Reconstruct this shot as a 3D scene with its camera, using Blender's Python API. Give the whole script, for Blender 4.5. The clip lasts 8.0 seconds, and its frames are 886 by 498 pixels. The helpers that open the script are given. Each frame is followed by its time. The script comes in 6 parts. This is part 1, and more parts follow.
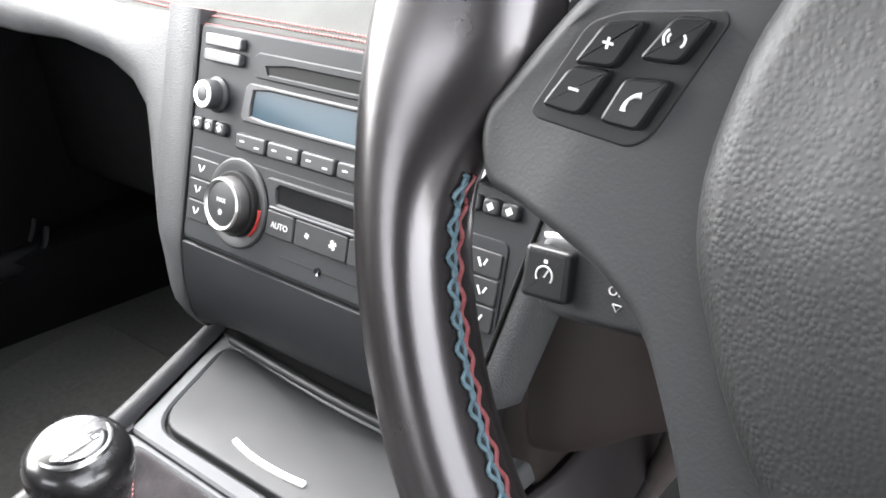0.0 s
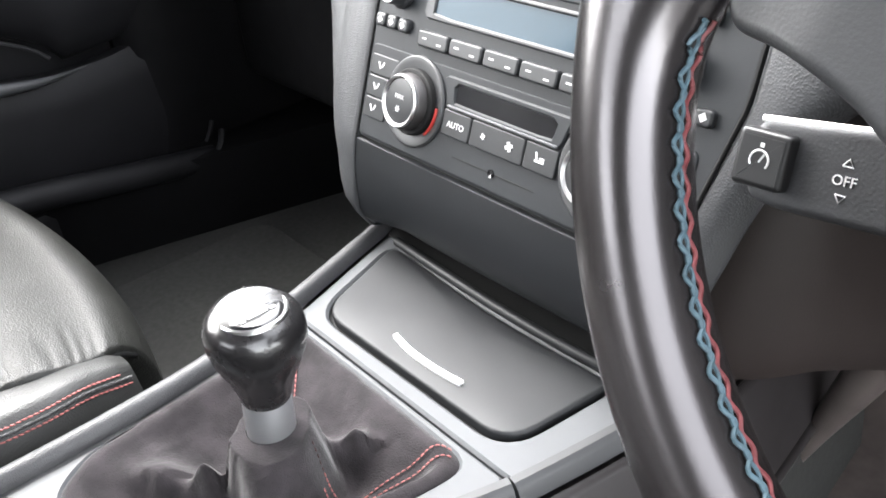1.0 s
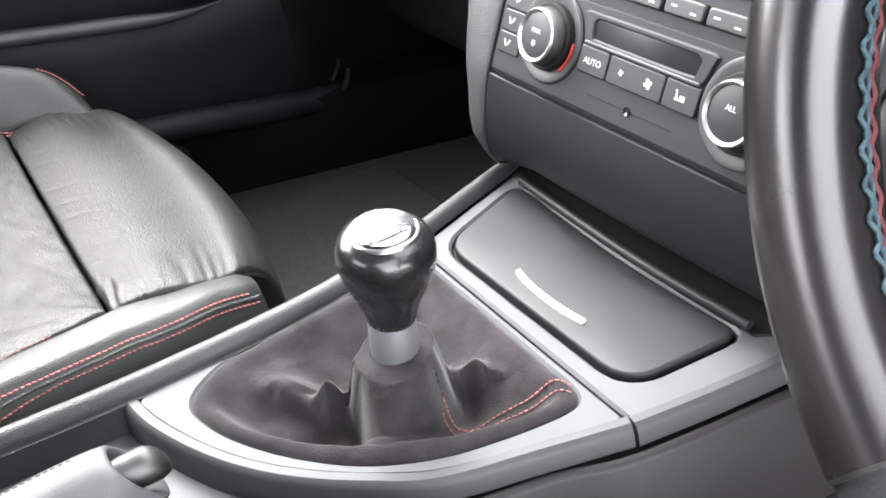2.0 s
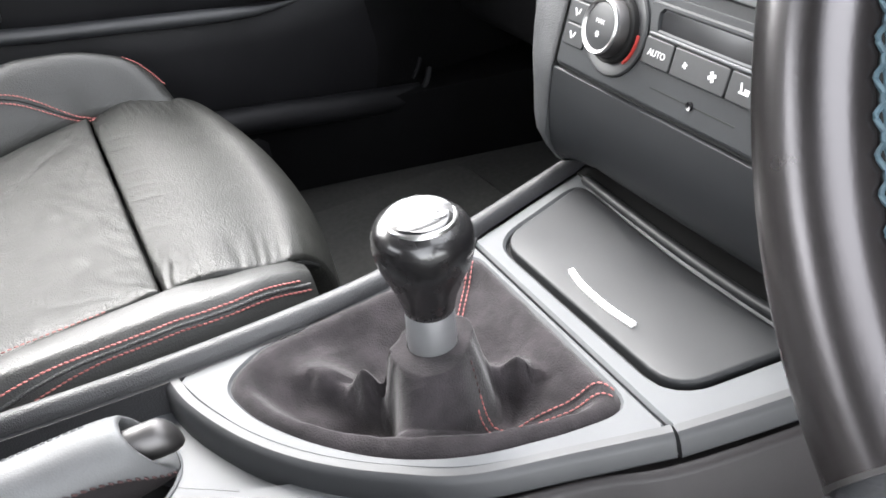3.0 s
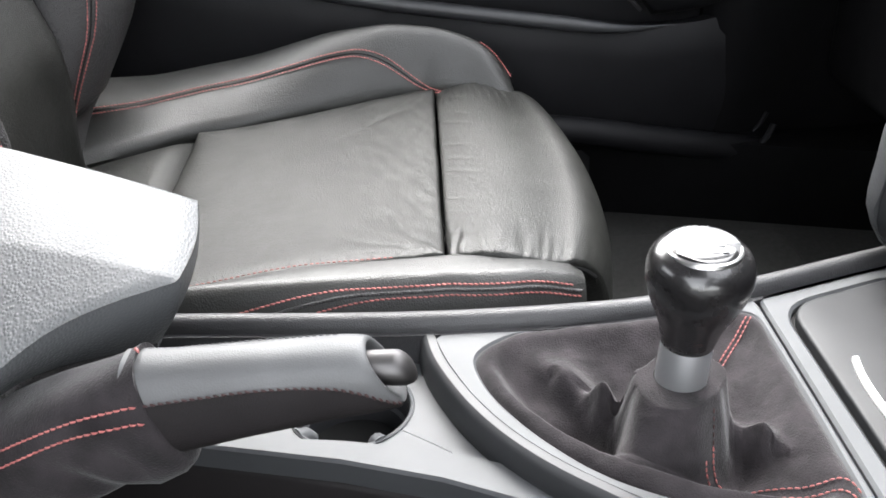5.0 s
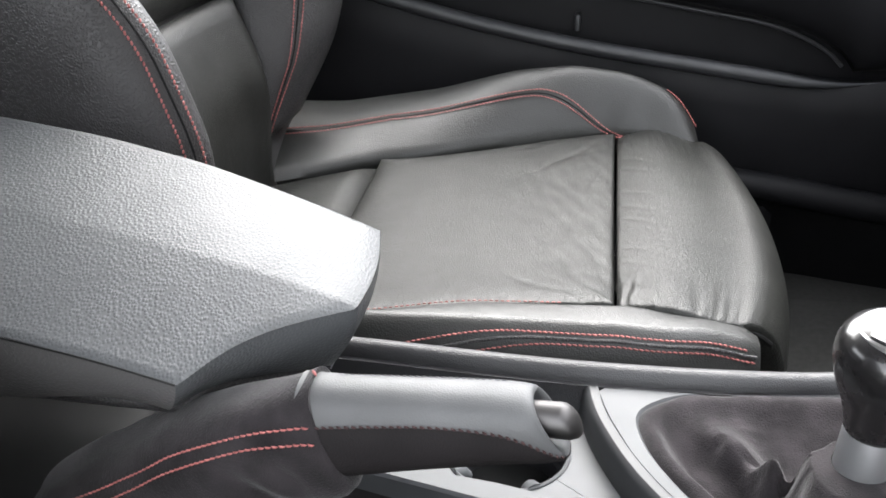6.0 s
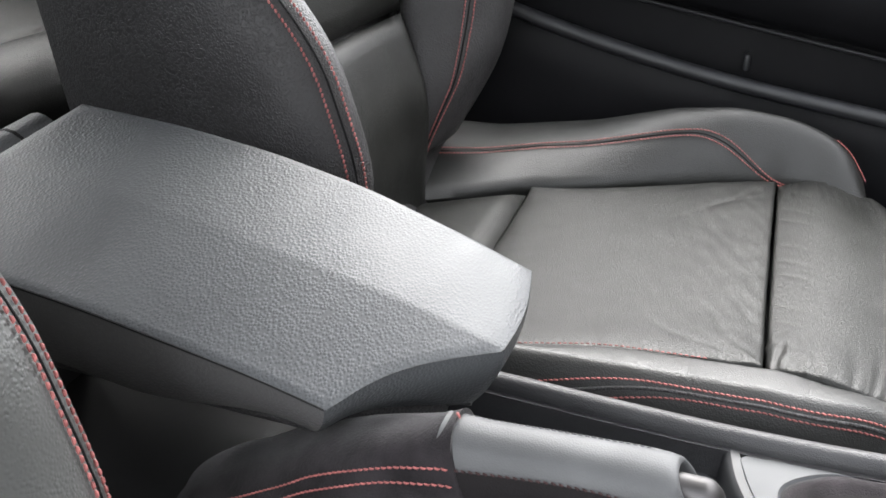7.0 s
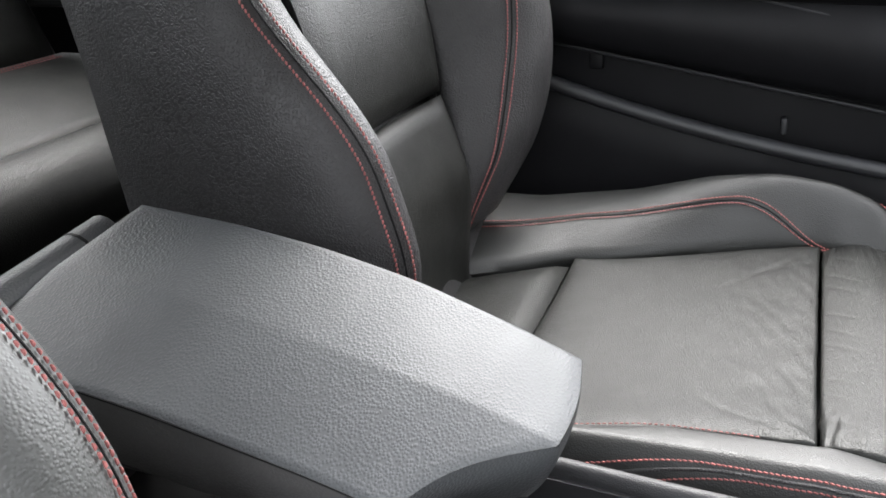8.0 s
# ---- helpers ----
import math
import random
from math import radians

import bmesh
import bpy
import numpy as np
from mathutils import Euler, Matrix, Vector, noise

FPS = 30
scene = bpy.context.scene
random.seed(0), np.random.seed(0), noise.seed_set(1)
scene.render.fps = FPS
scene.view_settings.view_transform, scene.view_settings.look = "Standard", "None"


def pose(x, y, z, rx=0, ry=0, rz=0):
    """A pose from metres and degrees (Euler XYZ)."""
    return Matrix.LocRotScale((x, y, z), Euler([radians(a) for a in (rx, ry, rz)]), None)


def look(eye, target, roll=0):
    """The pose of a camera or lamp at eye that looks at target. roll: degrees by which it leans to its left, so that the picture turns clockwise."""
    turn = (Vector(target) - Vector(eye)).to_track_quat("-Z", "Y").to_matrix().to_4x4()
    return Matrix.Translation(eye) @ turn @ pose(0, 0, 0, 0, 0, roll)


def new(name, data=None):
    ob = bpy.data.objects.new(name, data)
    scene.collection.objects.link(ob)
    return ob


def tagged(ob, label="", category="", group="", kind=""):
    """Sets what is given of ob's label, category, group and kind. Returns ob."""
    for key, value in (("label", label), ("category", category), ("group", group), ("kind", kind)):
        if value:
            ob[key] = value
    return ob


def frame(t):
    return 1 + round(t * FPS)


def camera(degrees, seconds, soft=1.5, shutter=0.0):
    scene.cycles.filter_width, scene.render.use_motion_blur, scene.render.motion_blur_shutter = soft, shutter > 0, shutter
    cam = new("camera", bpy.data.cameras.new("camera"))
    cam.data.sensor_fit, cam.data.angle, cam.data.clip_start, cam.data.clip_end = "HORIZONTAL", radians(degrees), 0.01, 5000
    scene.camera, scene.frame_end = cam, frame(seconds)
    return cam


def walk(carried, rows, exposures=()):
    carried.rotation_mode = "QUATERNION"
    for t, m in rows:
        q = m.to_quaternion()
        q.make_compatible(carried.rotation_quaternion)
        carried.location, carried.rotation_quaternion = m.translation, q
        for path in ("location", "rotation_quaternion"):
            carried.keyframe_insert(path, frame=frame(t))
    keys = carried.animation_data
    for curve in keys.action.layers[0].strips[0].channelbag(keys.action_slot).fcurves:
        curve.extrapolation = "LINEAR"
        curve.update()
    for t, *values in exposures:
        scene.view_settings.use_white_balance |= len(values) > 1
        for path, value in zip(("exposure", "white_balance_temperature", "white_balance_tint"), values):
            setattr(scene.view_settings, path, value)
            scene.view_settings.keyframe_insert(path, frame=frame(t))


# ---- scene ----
cam = camera(51.6, 8.0, soft=1.7)
EXPO = 4.4
PATH = [
    (0, (0.423, -0.137, 0.775), (-0.752, 1.143, -0.216), -6.0),
    (0.5, (0.415, -0.147, 0.759), (-0.857, 0.986, -0.289), -6.8),
    (1, (0.411, -0.154, 0.75), (-0.948, 0.853, -0.317), -6.9),
    (1.5, (0.406, -0.161, 0.743), (-1.008, 0.73, -0.356), -7.5),
    (2, (0.408, -0.171, 0.737), (-1.053, 0.616, -0.38), -8.1),
    (2.2, (0.413, -0.168, 0.734), (-1.068, 0.581, -0.382), -8.2),
    (3.3, (0.419, -0.131, 0.711), (-1.212, 0.389, -0.322), -8.9),
    (3.5, (0.423, -0.125, 0.71), (-1.253, 0.307, -0.291), -8.1),
    (4, (0.418, -0.123, 0.703), (-1.318, 0.139, -0.256), -6.3),
    (4.2, (0.421, -0.123, 0.701), (-1.326, 0.082, -0.253), -5.4),
    (5.3, (0.435, -0.138, 0.703), (-1.327, -0.234, -0.238), -2.7),
    (5.5, (0.432, -0.138, 0.704), (-1.335, -0.322, -0.214), -2.8),
    (6, (0.432, -0.145, 0.711), (-1.33, -0.477, -0.175), -2.3),
    (6.5, (0.434, -0.153, 0.709), (-1.3, -0.635, -0.163), -1.4),
    (7, (0.428, -0.159, 0.729), (-1.271, -0.769, -0.133), -0.5),
    (7.5, (0.431, -0.167, 0.742), (-1.266, -0.857, -0.061), -1.0),
    (8, (0.432, -0.165, 0.759), (-1.282, -0.865, 0.001), -3.1),
]
walk(cam, [(t, look(eye, target, roll)) for t, eye, target, roll in PATH], exposures=[(0.0, EXPO + 0.02), (0.6, EXPO + 0.12), (2.0, EXPO + 0.20), (3.5, EXPO - 0.12), (4.0, EXPO - 0.24), (5.5, EXPO - 0.22), (6.0, EXPO - 0.32), (7.0, EXPO - 0.58), (8.0, EXPO - 0.52)])

# ---- light: overcast daylight through windscreen, side glass and the open driver's door ----
world = bpy.data.worlds.new("sky")
scene.world = world
world.use_nodes = True
wn = world.node_tree.nodes
wn.clear()
sky = wn.new("ShaderNodeTexSky")
sky.sky_type, sky.sun_disc = "NISHITA", False
sky.sun_elevation, sky.sun_rotation = radians(58), radians(-85)
sky.air_density, sky.dust_density = 1.0, 2.0
soft = wn.new("ShaderNodeHueSaturation")
soft.inputs["Saturation"].default_value = 0.14
bgd = wn.new("ShaderNodeBackground")
bgd.inputs["Strength"].default_value = 0.15
outw = wn.new("ShaderNodeOutputWorld")
world.node_tree.links.new(sky.outputs[0], soft.inputs["Color"])
world.node_tree.links.new(soft.outputs[0], bgd.inputs[0])
world.node_tree.links.new(bgd.outputs[0], outw.inputs[0])
sun_data = bpy.data.lights.new("sun", "SUN")
sun_data.energy, sun_data.angle, sun_data.color = 0.5, radians(60), (1.0, 0.96, 0.9)
sun_ob = new("sun", sun_data)
sun_ob.matrix_world = look((-2.2, -1.2, 2.2), (0, 0, 0))


# ---- materials ----
def material(name, color, rough=0.5, spec=0.5, metal=0.0, grain=0.0, scale=400.0, kind="noise",
             mottle=0.15, mscale=18.0, sheen=0.0, coat=0.0, stretch=(1, 1, 1), rvar=0.08, tint=None, wrinkle=0.0, crease=0.0, uneven=0.25, gloss_tint=None):
    """A surface with colour mottling, uneven gloss and a fine grain."""
    m = bpy.data.materials.new(name)
    m.use_nodes = True
    nt = m.node_tree
    b = nt.nodes["Principled BSDF"]
    link = nt.links.new
    b.inputs["Roughness"].default_value = rough
    b.inputs["Metallic"].default_value = metal
    b.inputs["Specular IOR Level"].default_value = spec
    b.inputs["Sheen Weight"].default_value = sheen
    b.inputs["Sheen Roughness"].default_value = 0.4
    b.inputs["Coat Weight"].default_value = coat
    if gloss_tint:
        b.inputs["Specular Tint"].default_value = (*gloss_tint, 1)
    co = nt.nodes.new("ShaderNodeTexCoord")
    mp = nt.nodes.new("ShaderNodeMapping")
    mp.inputs["Scale"].default_value = stretch
    link(co.outputs["Object"], mp.inputs[0])
    n1 = nt.nodes.new("ShaderNodeTexNoise")
    n1.inputs["Scale"].default_value, n1.inputs["Detail"].default_value = mscale, 5
    link(mp.outputs[0], n1.inputs["Vector"])
    ramp = nt.nodes.new("ShaderNodeValToRGB")
    c2 = tint or color
    ramp.color_ramp.elements[0].position, ramp.color_ramp.elements[1].position = 0.3, 0.7
    ramp.color_ramp.elements[0].color = (*[c * (1 - mottle) for c in color], 1)
    ramp.color_ramp.elements[1].color = (*[min(1, c * (1 + mottle)) for c in c2], 1)
    link(n1.outputs["Fac"], ramp.inputs[0])
    link(ramp.outputs[0], b.inputs["Base Color"])
    if rvar:
        mr = nt.nodes.new("ShaderNodeMapRange")
        mr.inputs["To Min"].default_value, mr.inputs["To Max"].default_value = max(0.02, rough - rvar), min(1, rough + rvar)
        n3 = nt.nodes.new("ShaderNodeTexNoise")
        n3.inputs["Scale"].default_value, n3.inputs["Detail"].default_value = mscale * 2.3, 6
        link(mp.outputs[0], n3.inputs["Vector"])
        link(n3.outputs["Fac"], mr.inputs[0])
        link(mr.outputs[0], b.inputs["Roughness"])
    if grain:
        bump = nt.nodes.new("ShaderNodeBump")
        bump.inputs["Strength"].default_value, bump.inputs["Distance"].default_value = grain, 0.0006
        if kind == "hide":
            v = nt.nodes.new("ShaderNodeTexVoronoi")
            v.feature = "F1"
            v.inputs["Scale"].default_value = scale
            link(mp.outputs[0], v.inputs["Vector"])
            pebble = nt.nodes.new("ShaderNodeMapRange")
            pebble.interpolation_type = "SMOOTHSTEP"
            pebble.inputs["From Min"].default_value, pebble.inputs["From Max"].default_value = 0.75, 0.05
            link(v.outputs["Distance"], pebble.inputs[0])
            patch = nt.nodes.new("ShaderNodeTexNoise")
            patch.inputs["Scale"].default_value, patch.inputs["Detail"].default_value = 22, 3
            link(mp.outputs[0], patch.inputs["Vector"])
            amount = nt.nodes.new("ShaderNodeMapRange")
            amount.inputs["From Min"].default_value, amount.inputs["From Max"].default_value = 0.35, 0.65
            amount.inputs["To Min"].default_value, amount.inputs["To Max"].default_value = grain * (1 - uneven), min(1, grain * (1 + uneven))
            link(patch.outputs["Fac"], amount.inputs[0])
            link(amount.outputs[0], bump.inputs["Strength"])
            h = pebble.outputs[0]
        else:
            n2 = nt.nodes.new("ShaderNodeTexNoise")
            n2.inputs["Scale"].default_value, n2.inputs["Detail"].default_value = scale, 4
            link(mp.outputs[0], n2.inputs["Vector"])
            h = n2.outputs["Fac"]
        link(h, bump.inputs["Height"])
        if wrinkle:
            b2 = nt.nodes.new("ShaderNodeBump")
            b2.inputs["Strength"].default_value, b2.inputs["Distance"].default_value = wrinkle, 0.004
            n4 = nt.nodes.new("ShaderNodeTexNoise")
            n4.inputs["Scale"].default_value, n4.inputs["Detail"].default_value, n4.inputs["Distortion"].default_value = 26, 3, 1.2
            link(mp.outputs[0], n4.inputs["Vector"])
            link(n4.outputs["Fac"], b2.inputs["Height"])
            link(bump.outputs[0], b2.inputs["Normal"])
            last = b2
            if crease:
                # thin lines where the hide has folded
                n5 = nt.nodes.new("ShaderNodeTexNoise")
                n5.inputs["Scale"].default_value, n5.inputs["Detail"].default_value, n5.inputs["Distortion"].default_value = 52, 3, 1.2
                link(mp.outputs[0], n5.inputs["Vector"])
                off = nt.nodes.new("ShaderNodeMath")
                off.operation, off.inputs[1].default_value = "SUBTRACT", 0.5
                link(n5.outputs["Fac"], off.inputs[0])
                fold = nt.nodes.new("ShaderNodeMath")
                fold.operation = "ABSOLUTE"
                link(off.outputs[0], fold.inputs[0])
                sharp = nt.nodes.new("ShaderNodeMapRange")
                sharp.interpolation_type = "SMOOTHSTEP"
                sharp.inputs["From Max"].default_value = 0.045
                link(fold.outputs[0], sharp.inputs[0])
                b3 = nt.nodes.new("ShaderNodeBump")
                b3.inputs["Strength"].default_value, b3.inputs["Distance"].default_value = crease, 0.0006
                link(sharp.outputs[0], b3.inputs["Height"])
                link(b2.outputs[0], b3.inputs["Normal"])
                spots = nt.nodes.new("ShaderNodeTexNoise")
                spots.inputs["Scale"].default_value = 9
                link(co.outputs["Object"], spots.inputs["Vector"])
                where = nt.nodes.new("ShaderNodeMapRange")
                where.inputs["From Min"].default_value, where.inputs["From Max"].default_value = 0.45, 0.65
                where.inputs["To Max"].default_value = crease
                link(spots.outputs["Fac"], where.inputs[0])
                link(where.outputs[0], b3.inputs["Strength"])
                last = b3
            link(last.outputs[0], b.inputs["Normal"])
        else:
            link(bump.outputs[0], b.inputs["Normal"])
    return m


SEAT = material("seat leather", (0.0128, 0.0131, 0.0118), 0.45, 0.29, grain=0.42, scale=720, kind="hide", mottle=0.3, mscale=22, wrinkle=0.02, crease=0.25, uneven=0.2, rvar=0.05)
SEAT_SIDE = material("seat side leather", (0.0360, 0.0348, 0.0356), 0.46, 0.42, grain=0.75, scale=560, kind="hide", mottle=0.15)
ARM = material("armrest leatherette", (0.066, 0.069, 0.072), 0.42, 0.24, grain=0.36, scale=640, kind="hide", mottle=0.08, stretch=(0.6, 1.0, 1.0), uneven=0.2)
RIM = material("worn wheel leather", (0.0120, 0.0106, 0.0109), 0.26, 0.9, grain=0.06, scale=900, mottle=0.3, mscale=12, rvar=0.06, gloss_tint=(1.0, 0.955, 0.975), coat=0.0)
PAD = material("airbag cover", (0.0185, 0.0185, 0.0188), 0.5, 0.42, grain=0.15, scale=720, kind="hide", mottle=0.1)
PLASTIC = material("soft black plastic", (0.023, 0.0237, 0.026), 0.5, 0.45, grain=0.25, scale=900, mottle=0.12)
SPOKEM = material("satin charcoal spoke plastic", (0.0190, 0.0195, 0.0210), 0.52, 0.45, grain=0.18, scale=1000, mottle=0.12)
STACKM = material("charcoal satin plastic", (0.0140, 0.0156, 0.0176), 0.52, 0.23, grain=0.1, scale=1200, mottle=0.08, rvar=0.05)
# Lighter copy of the seat side leather; window light is put into the colour.
DRIVER_SIDE = material("lightened driver bolster leather", (0.078, 0.0785, 0.0755), 0.47, 0.45, grain=0.34, scale=560, kind="hide", mottle=0.18, mscale=16)
# Darker copy of the stack plastic; the lower panel's shade is in its colour.
LOWERM = material("shaded stack plastic", (0.0078, 0.0087, 0.0101), 0.5, 0.2, grain=0.12, scale=1100, mottle=0.1, rvar=0.05)
# Base colour is a little lighter than the armrest cover's.
ARM_SIDE = material("armrest side leatherette", (0.078, 0.0755, 0.076), 0.5, 0.45, grain=0.35, scale=640, kind="hide", mottle=0.12)
GRAINED = material("grained dash skin", (0.0320, 0.0333, 0.0355), 0.48, 0.5, grain=0.26, scale=760, kind="hide", mottle=0.1)
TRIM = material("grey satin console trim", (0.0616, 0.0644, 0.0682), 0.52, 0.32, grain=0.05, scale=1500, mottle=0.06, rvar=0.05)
# Trim colour darkened to stand in for shade on the edge faces.
EDGEM = material("shaded satin trim edge", (0.030, 0.031, 0.033), 0.5, 0.4, grain=0.05, scale=1500, mottle=0.06, rvar=0.05)
LID = material("grey satin lid", (0.0150, 0.0157, 0.0169), 0.47, 0.25, grain=0.06, scale=1500, mottle=0.05, rvar=0.05)
FLANK = material("brown-black console plastic", (0.0145, 0.0125, 0.0130), 0.5, 0.3, grain=0.2, scale=900, mottle=0.15)
GAP = material("black gap", (0.008, 0.008, 0.008), 0.7, 0.2, mottle=0.1, rvar=0)
DARK = material("black door plastic", (0.0076, 0.0076, 0.0086), 0.55, 0.14, grain=0.3, scale=500, mottle=0.15)
FOOT = material("brown-grey carpet", (0.060, 0.050, 0.047), 0.95, 0.1, grain=0.8, scale=900, mottle=0.2, mscale=40, rvar=0)
# Colour lightened in place of door light falling on the sleeve.
SLEEVE = material("grey-brown rubber sleeve", (0.060, 0.050, 0.047), 0.5, 0.35, grain=0.2, scale=600, mottle=0.15, mscale=30)
# Near-black tone for footwell panels; shade under the dash is put into it.
FOOT_SHADE = material("blackened footwell panel", (0.0038, 0.0038, 0.0042), 0.75, 0.08, grain=0.3, scale=600, mottle=0.2)
CARPET = material("charcoal carpet", (0.0265, 0.0265, 0.0255), 0.95, 0.1, grain=1.0, scale=900, mottle=0.15, mscale=150, rvar=0)
SUEDE = material("black suede", (0.0232, 0.0205, 0.0220), 0.95, 0.1, grain=0.9, scale=900, mottle=0.4, mscale=45, sheen=0.16, rvar=0)
KNOB = material("glossy black knob", (0.009, 0.0085, 0.009), 0.26, 0.5, grain=0.02, scale=500, mottle=0.2, mscale=30, rvar=0.08, coat=0.2)
CHROME = material("brushed satin metal", (0.5, 0.5, 0.5), 0.33, 0.5, metal=1.0, mottle=0.05, mscale=40, grain=0.1, scale=800)
GUNMETAL = material("dull gunmetal", (0.085, 0.082, 0.082), 0.5, 0.5, metal=1.0, mottle=0.1, mscale=60)
SILVER = material("silver paint", (0.85, 0.85, 0.85), 0.35, 0.5, metal=0.25, mottle=0.04)
RED = material("red thread", (0.33, 0.110, 0.103), 0.6, 0.3, mottle=0.3, mscale=300, rvar=0)
BLUE = material("blue thread", (0.050, 0.085, 0.105), 0.55, 0.35, mottle=0.3, mscale=300, rvar=0)
WHITE = material("white print", (0.52, 0.52, 0.52), 0.5, 0.4, mottle=0.03, rvar=0)
REDPRINT = material("red print", (0.30, 0.025, 0.02), 0.5, 0.4, mottle=0.03, rvar=0)
GLOSS = material("gloss black", (0.01, 0.01, 0.011), 0.12, 0.5, mottle=0.05, rvar=0.03)
DASHTOP = material("grey dash leather", (0.040, 0.041, 0.038), 0.75, 0.18, grain=0.3, scale=800, kind="hide", mottle=0.12)
DIAL = material("satin charcoal dial", (0.028, 0.029, 0.0305), 0.45, 0.4, mottle=0.05, rvar=0.04)
SOURCE = material("light grey key", (0.050, 0.050, 0.052), 0.35, 0.5, metal=0.3, mottle=0.05)
RIMRED = material("dark red thread", (0.130, 0.032, 0.035), 0.55, 0.35, mottle=0.3, mscale=300, rvar=0)
RAILM = material("grained black console skin", (0.0250, 0.0250, 0.0268), 0.44, 0.45, grain=0.34, scale=950, kind="hide", mottle=0.12)
BOLSTER = material("smooth bolster leather", (0.0165, 0.0168, 0.0158), 0.45, 0.45, grain=0.3, scale=720, kind="hide", mottle=0.15, wrinkle=0.03)
WKEY = material("black wheel key", (0.0070, 0.0070, 0.0072), 0.30, 0.22, mottle=0.08, rvar=0.04)
KEYBED = material("matt black key bed", (0.012, 0.012, 0.0125), 0.5, 0.25, mottle=0.08, rvar=0.04)
KEYM = material("satin black key", (0.0100, 0.0100, 0.0105), 0.36, 0.35, mottle=0.08, rvar=0.04)
BUTTON = material("button plastic", (0.0165, 0.0175, 0.0190), 0.4, 0.35, grain=0.08, scale=1200, mottle=0.08, rvar=0.04)
SCREEN = material("radio display", (0.028, 0.046, 0.060), 0.12, 0.13, mottle=0.1, mscale=8, rvar=0)
# Out of view; kept dark to cut bounced light in the cabin.
HEADLINER = material("anthracite headliner", (0.06, 0.06, 0.06), 0.95, 0.1, grain=0.4, scale=900, mottle=0.05, rvar=0)
ASPHALT = material("asphalt", (0.09, 0.09, 0.088), 0.9, 0.2, grain=1.0, scale=60, mottle=0.3, mscale=6, rvar=0)
PAINT = material("car paint", (0.03, 0.03, 0.032), 0.25, 0.5, coat=0.6, mottle=0.02)
COLUMN = material("brown-black column plastic", (0.0165, 0.0128, 0.0120), 0.42, 0.35, grain=0.2, scale=900, mottle=0.15)
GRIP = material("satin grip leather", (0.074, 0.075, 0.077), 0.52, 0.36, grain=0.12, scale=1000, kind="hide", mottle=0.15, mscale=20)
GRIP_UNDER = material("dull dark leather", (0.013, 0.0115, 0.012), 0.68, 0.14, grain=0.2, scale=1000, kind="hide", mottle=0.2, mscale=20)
GRIP_SEAM = material("brown-red thread", (0.040, 0.020, 0.020), 0.7, 0.3, mottle=0.3, mscale=300, rvar=0)
COLLAR = material("satin aluminium", (0.25, 0.25, 0.26), 0.42, 0.5, metal=0.7, mottle=0.05, grain=0.05, scale=900)


# ---- mesh helpers ----
def smooth(a, b, x):
    t = max(0, min(1, (x - a) / (b - a)))
    return t * t * (3 - 2 * t)


def lerp(a, b, t):
    return a + (b - a) * t


def mesh_ob(name, verts, faces, mat, parent=None, label="", angle=40):
    me = bpy.data.meshes.new(name)
    me.from_pydata([tuple(v) for v in verts], [], faces)
    me.polygons.foreach_set("use_smooth", [True] * len(me.polygons))
    me.set_sharp_from_angle(angle=radians(angle))
    me.materials.append(mat)
    me.update()
    ob = new(name, me)
    if parent:
        ob.parent = parent
    if label:
        ob["label"] = label
    return ob


def part(name, bm, mat, parent=None, label="", angle=40):
    bmesh.ops.recalc_face_normals(bm, faces=bm.faces[:])
    me = bpy.data.meshes.new(name)
    bm.to_mesh(me)
    bm.free()
    me.polygons.foreach_set("use_smooth", [True] * len(me.polygons))
    me.set_sharp_from_angle(angle=radians(angle))
    me.materials.append(mat)
    ob = new(name, me)
    if parent:
        ob.parent = parent
    if label:
        ob["label"] = label
    return ob


def thing(name, label, category, group="", kind=""):
    return tagged(new(name), label, category, group, kind)


def catmull(pts, n=8, closed=False):
    """A smooth line through the points."""
    pts = [Vector(p) for p in pts]
    out = []
    m = len(pts)
    for i in range(m if closed else m - 1):
        if closed:
            a, b, c, d = pts[i - 1], pts[i], pts[(i + 1) % m], pts[(i + 2) % m]
        else:
            a, b, c, d = pts[max(i - 1, 0)], pts[i], pts[i + 1], pts[min(i + 2, m - 1)]
        for k in range(n):
            t = k / n
            out.append(0.5 * ((2 * b) + (c - a) * t + (2 * a - 5 * b + 4 * c - d) * t * t + (3 * b - a - 3 * c + d) * t ** 3))
    if not closed:
        out.append(pts[-1])
    return out


def resample(path, step):
    out, acc = [path[0].copy()], 0.0
    for a, b in zip(path, path[1:]):
        seg = (b - a).length
        while acc + seg >= step:
            f = (step - acc) / seg
            a = a.lerp(b, f)
            out.append(a.copy())
            seg = (b - a).length
            acc = 0.0
        acc += seg
    return out


def loft(name, rings, mat, parent=None, label="", caps=True, closed=True, angle=40):
    n = len(rings[0])
    verts = [v for r in rings for v in r]
    faces = []
    for i in range(len(rings) - 1):
        for j in range(n if closed else n - 1):
            k = (j + 1) % n
            faces.append((i * n + j, i * n + k, (i + 1) * n + k, (i + 1) * n + j))
    if caps and closed:
        faces.append(tuple(range(n - 1, -1, -1)))
        faces.append(tuple((len(rings) - 1) * n + j for j in range(n)))
    bm = bmesh.new()
    vs = [bm.verts.new(v) for v in verts]
    for f in faces:
        bm.faces.new([vs[i] for i in f])
    return part(name, bm, mat, parent, label, angle)


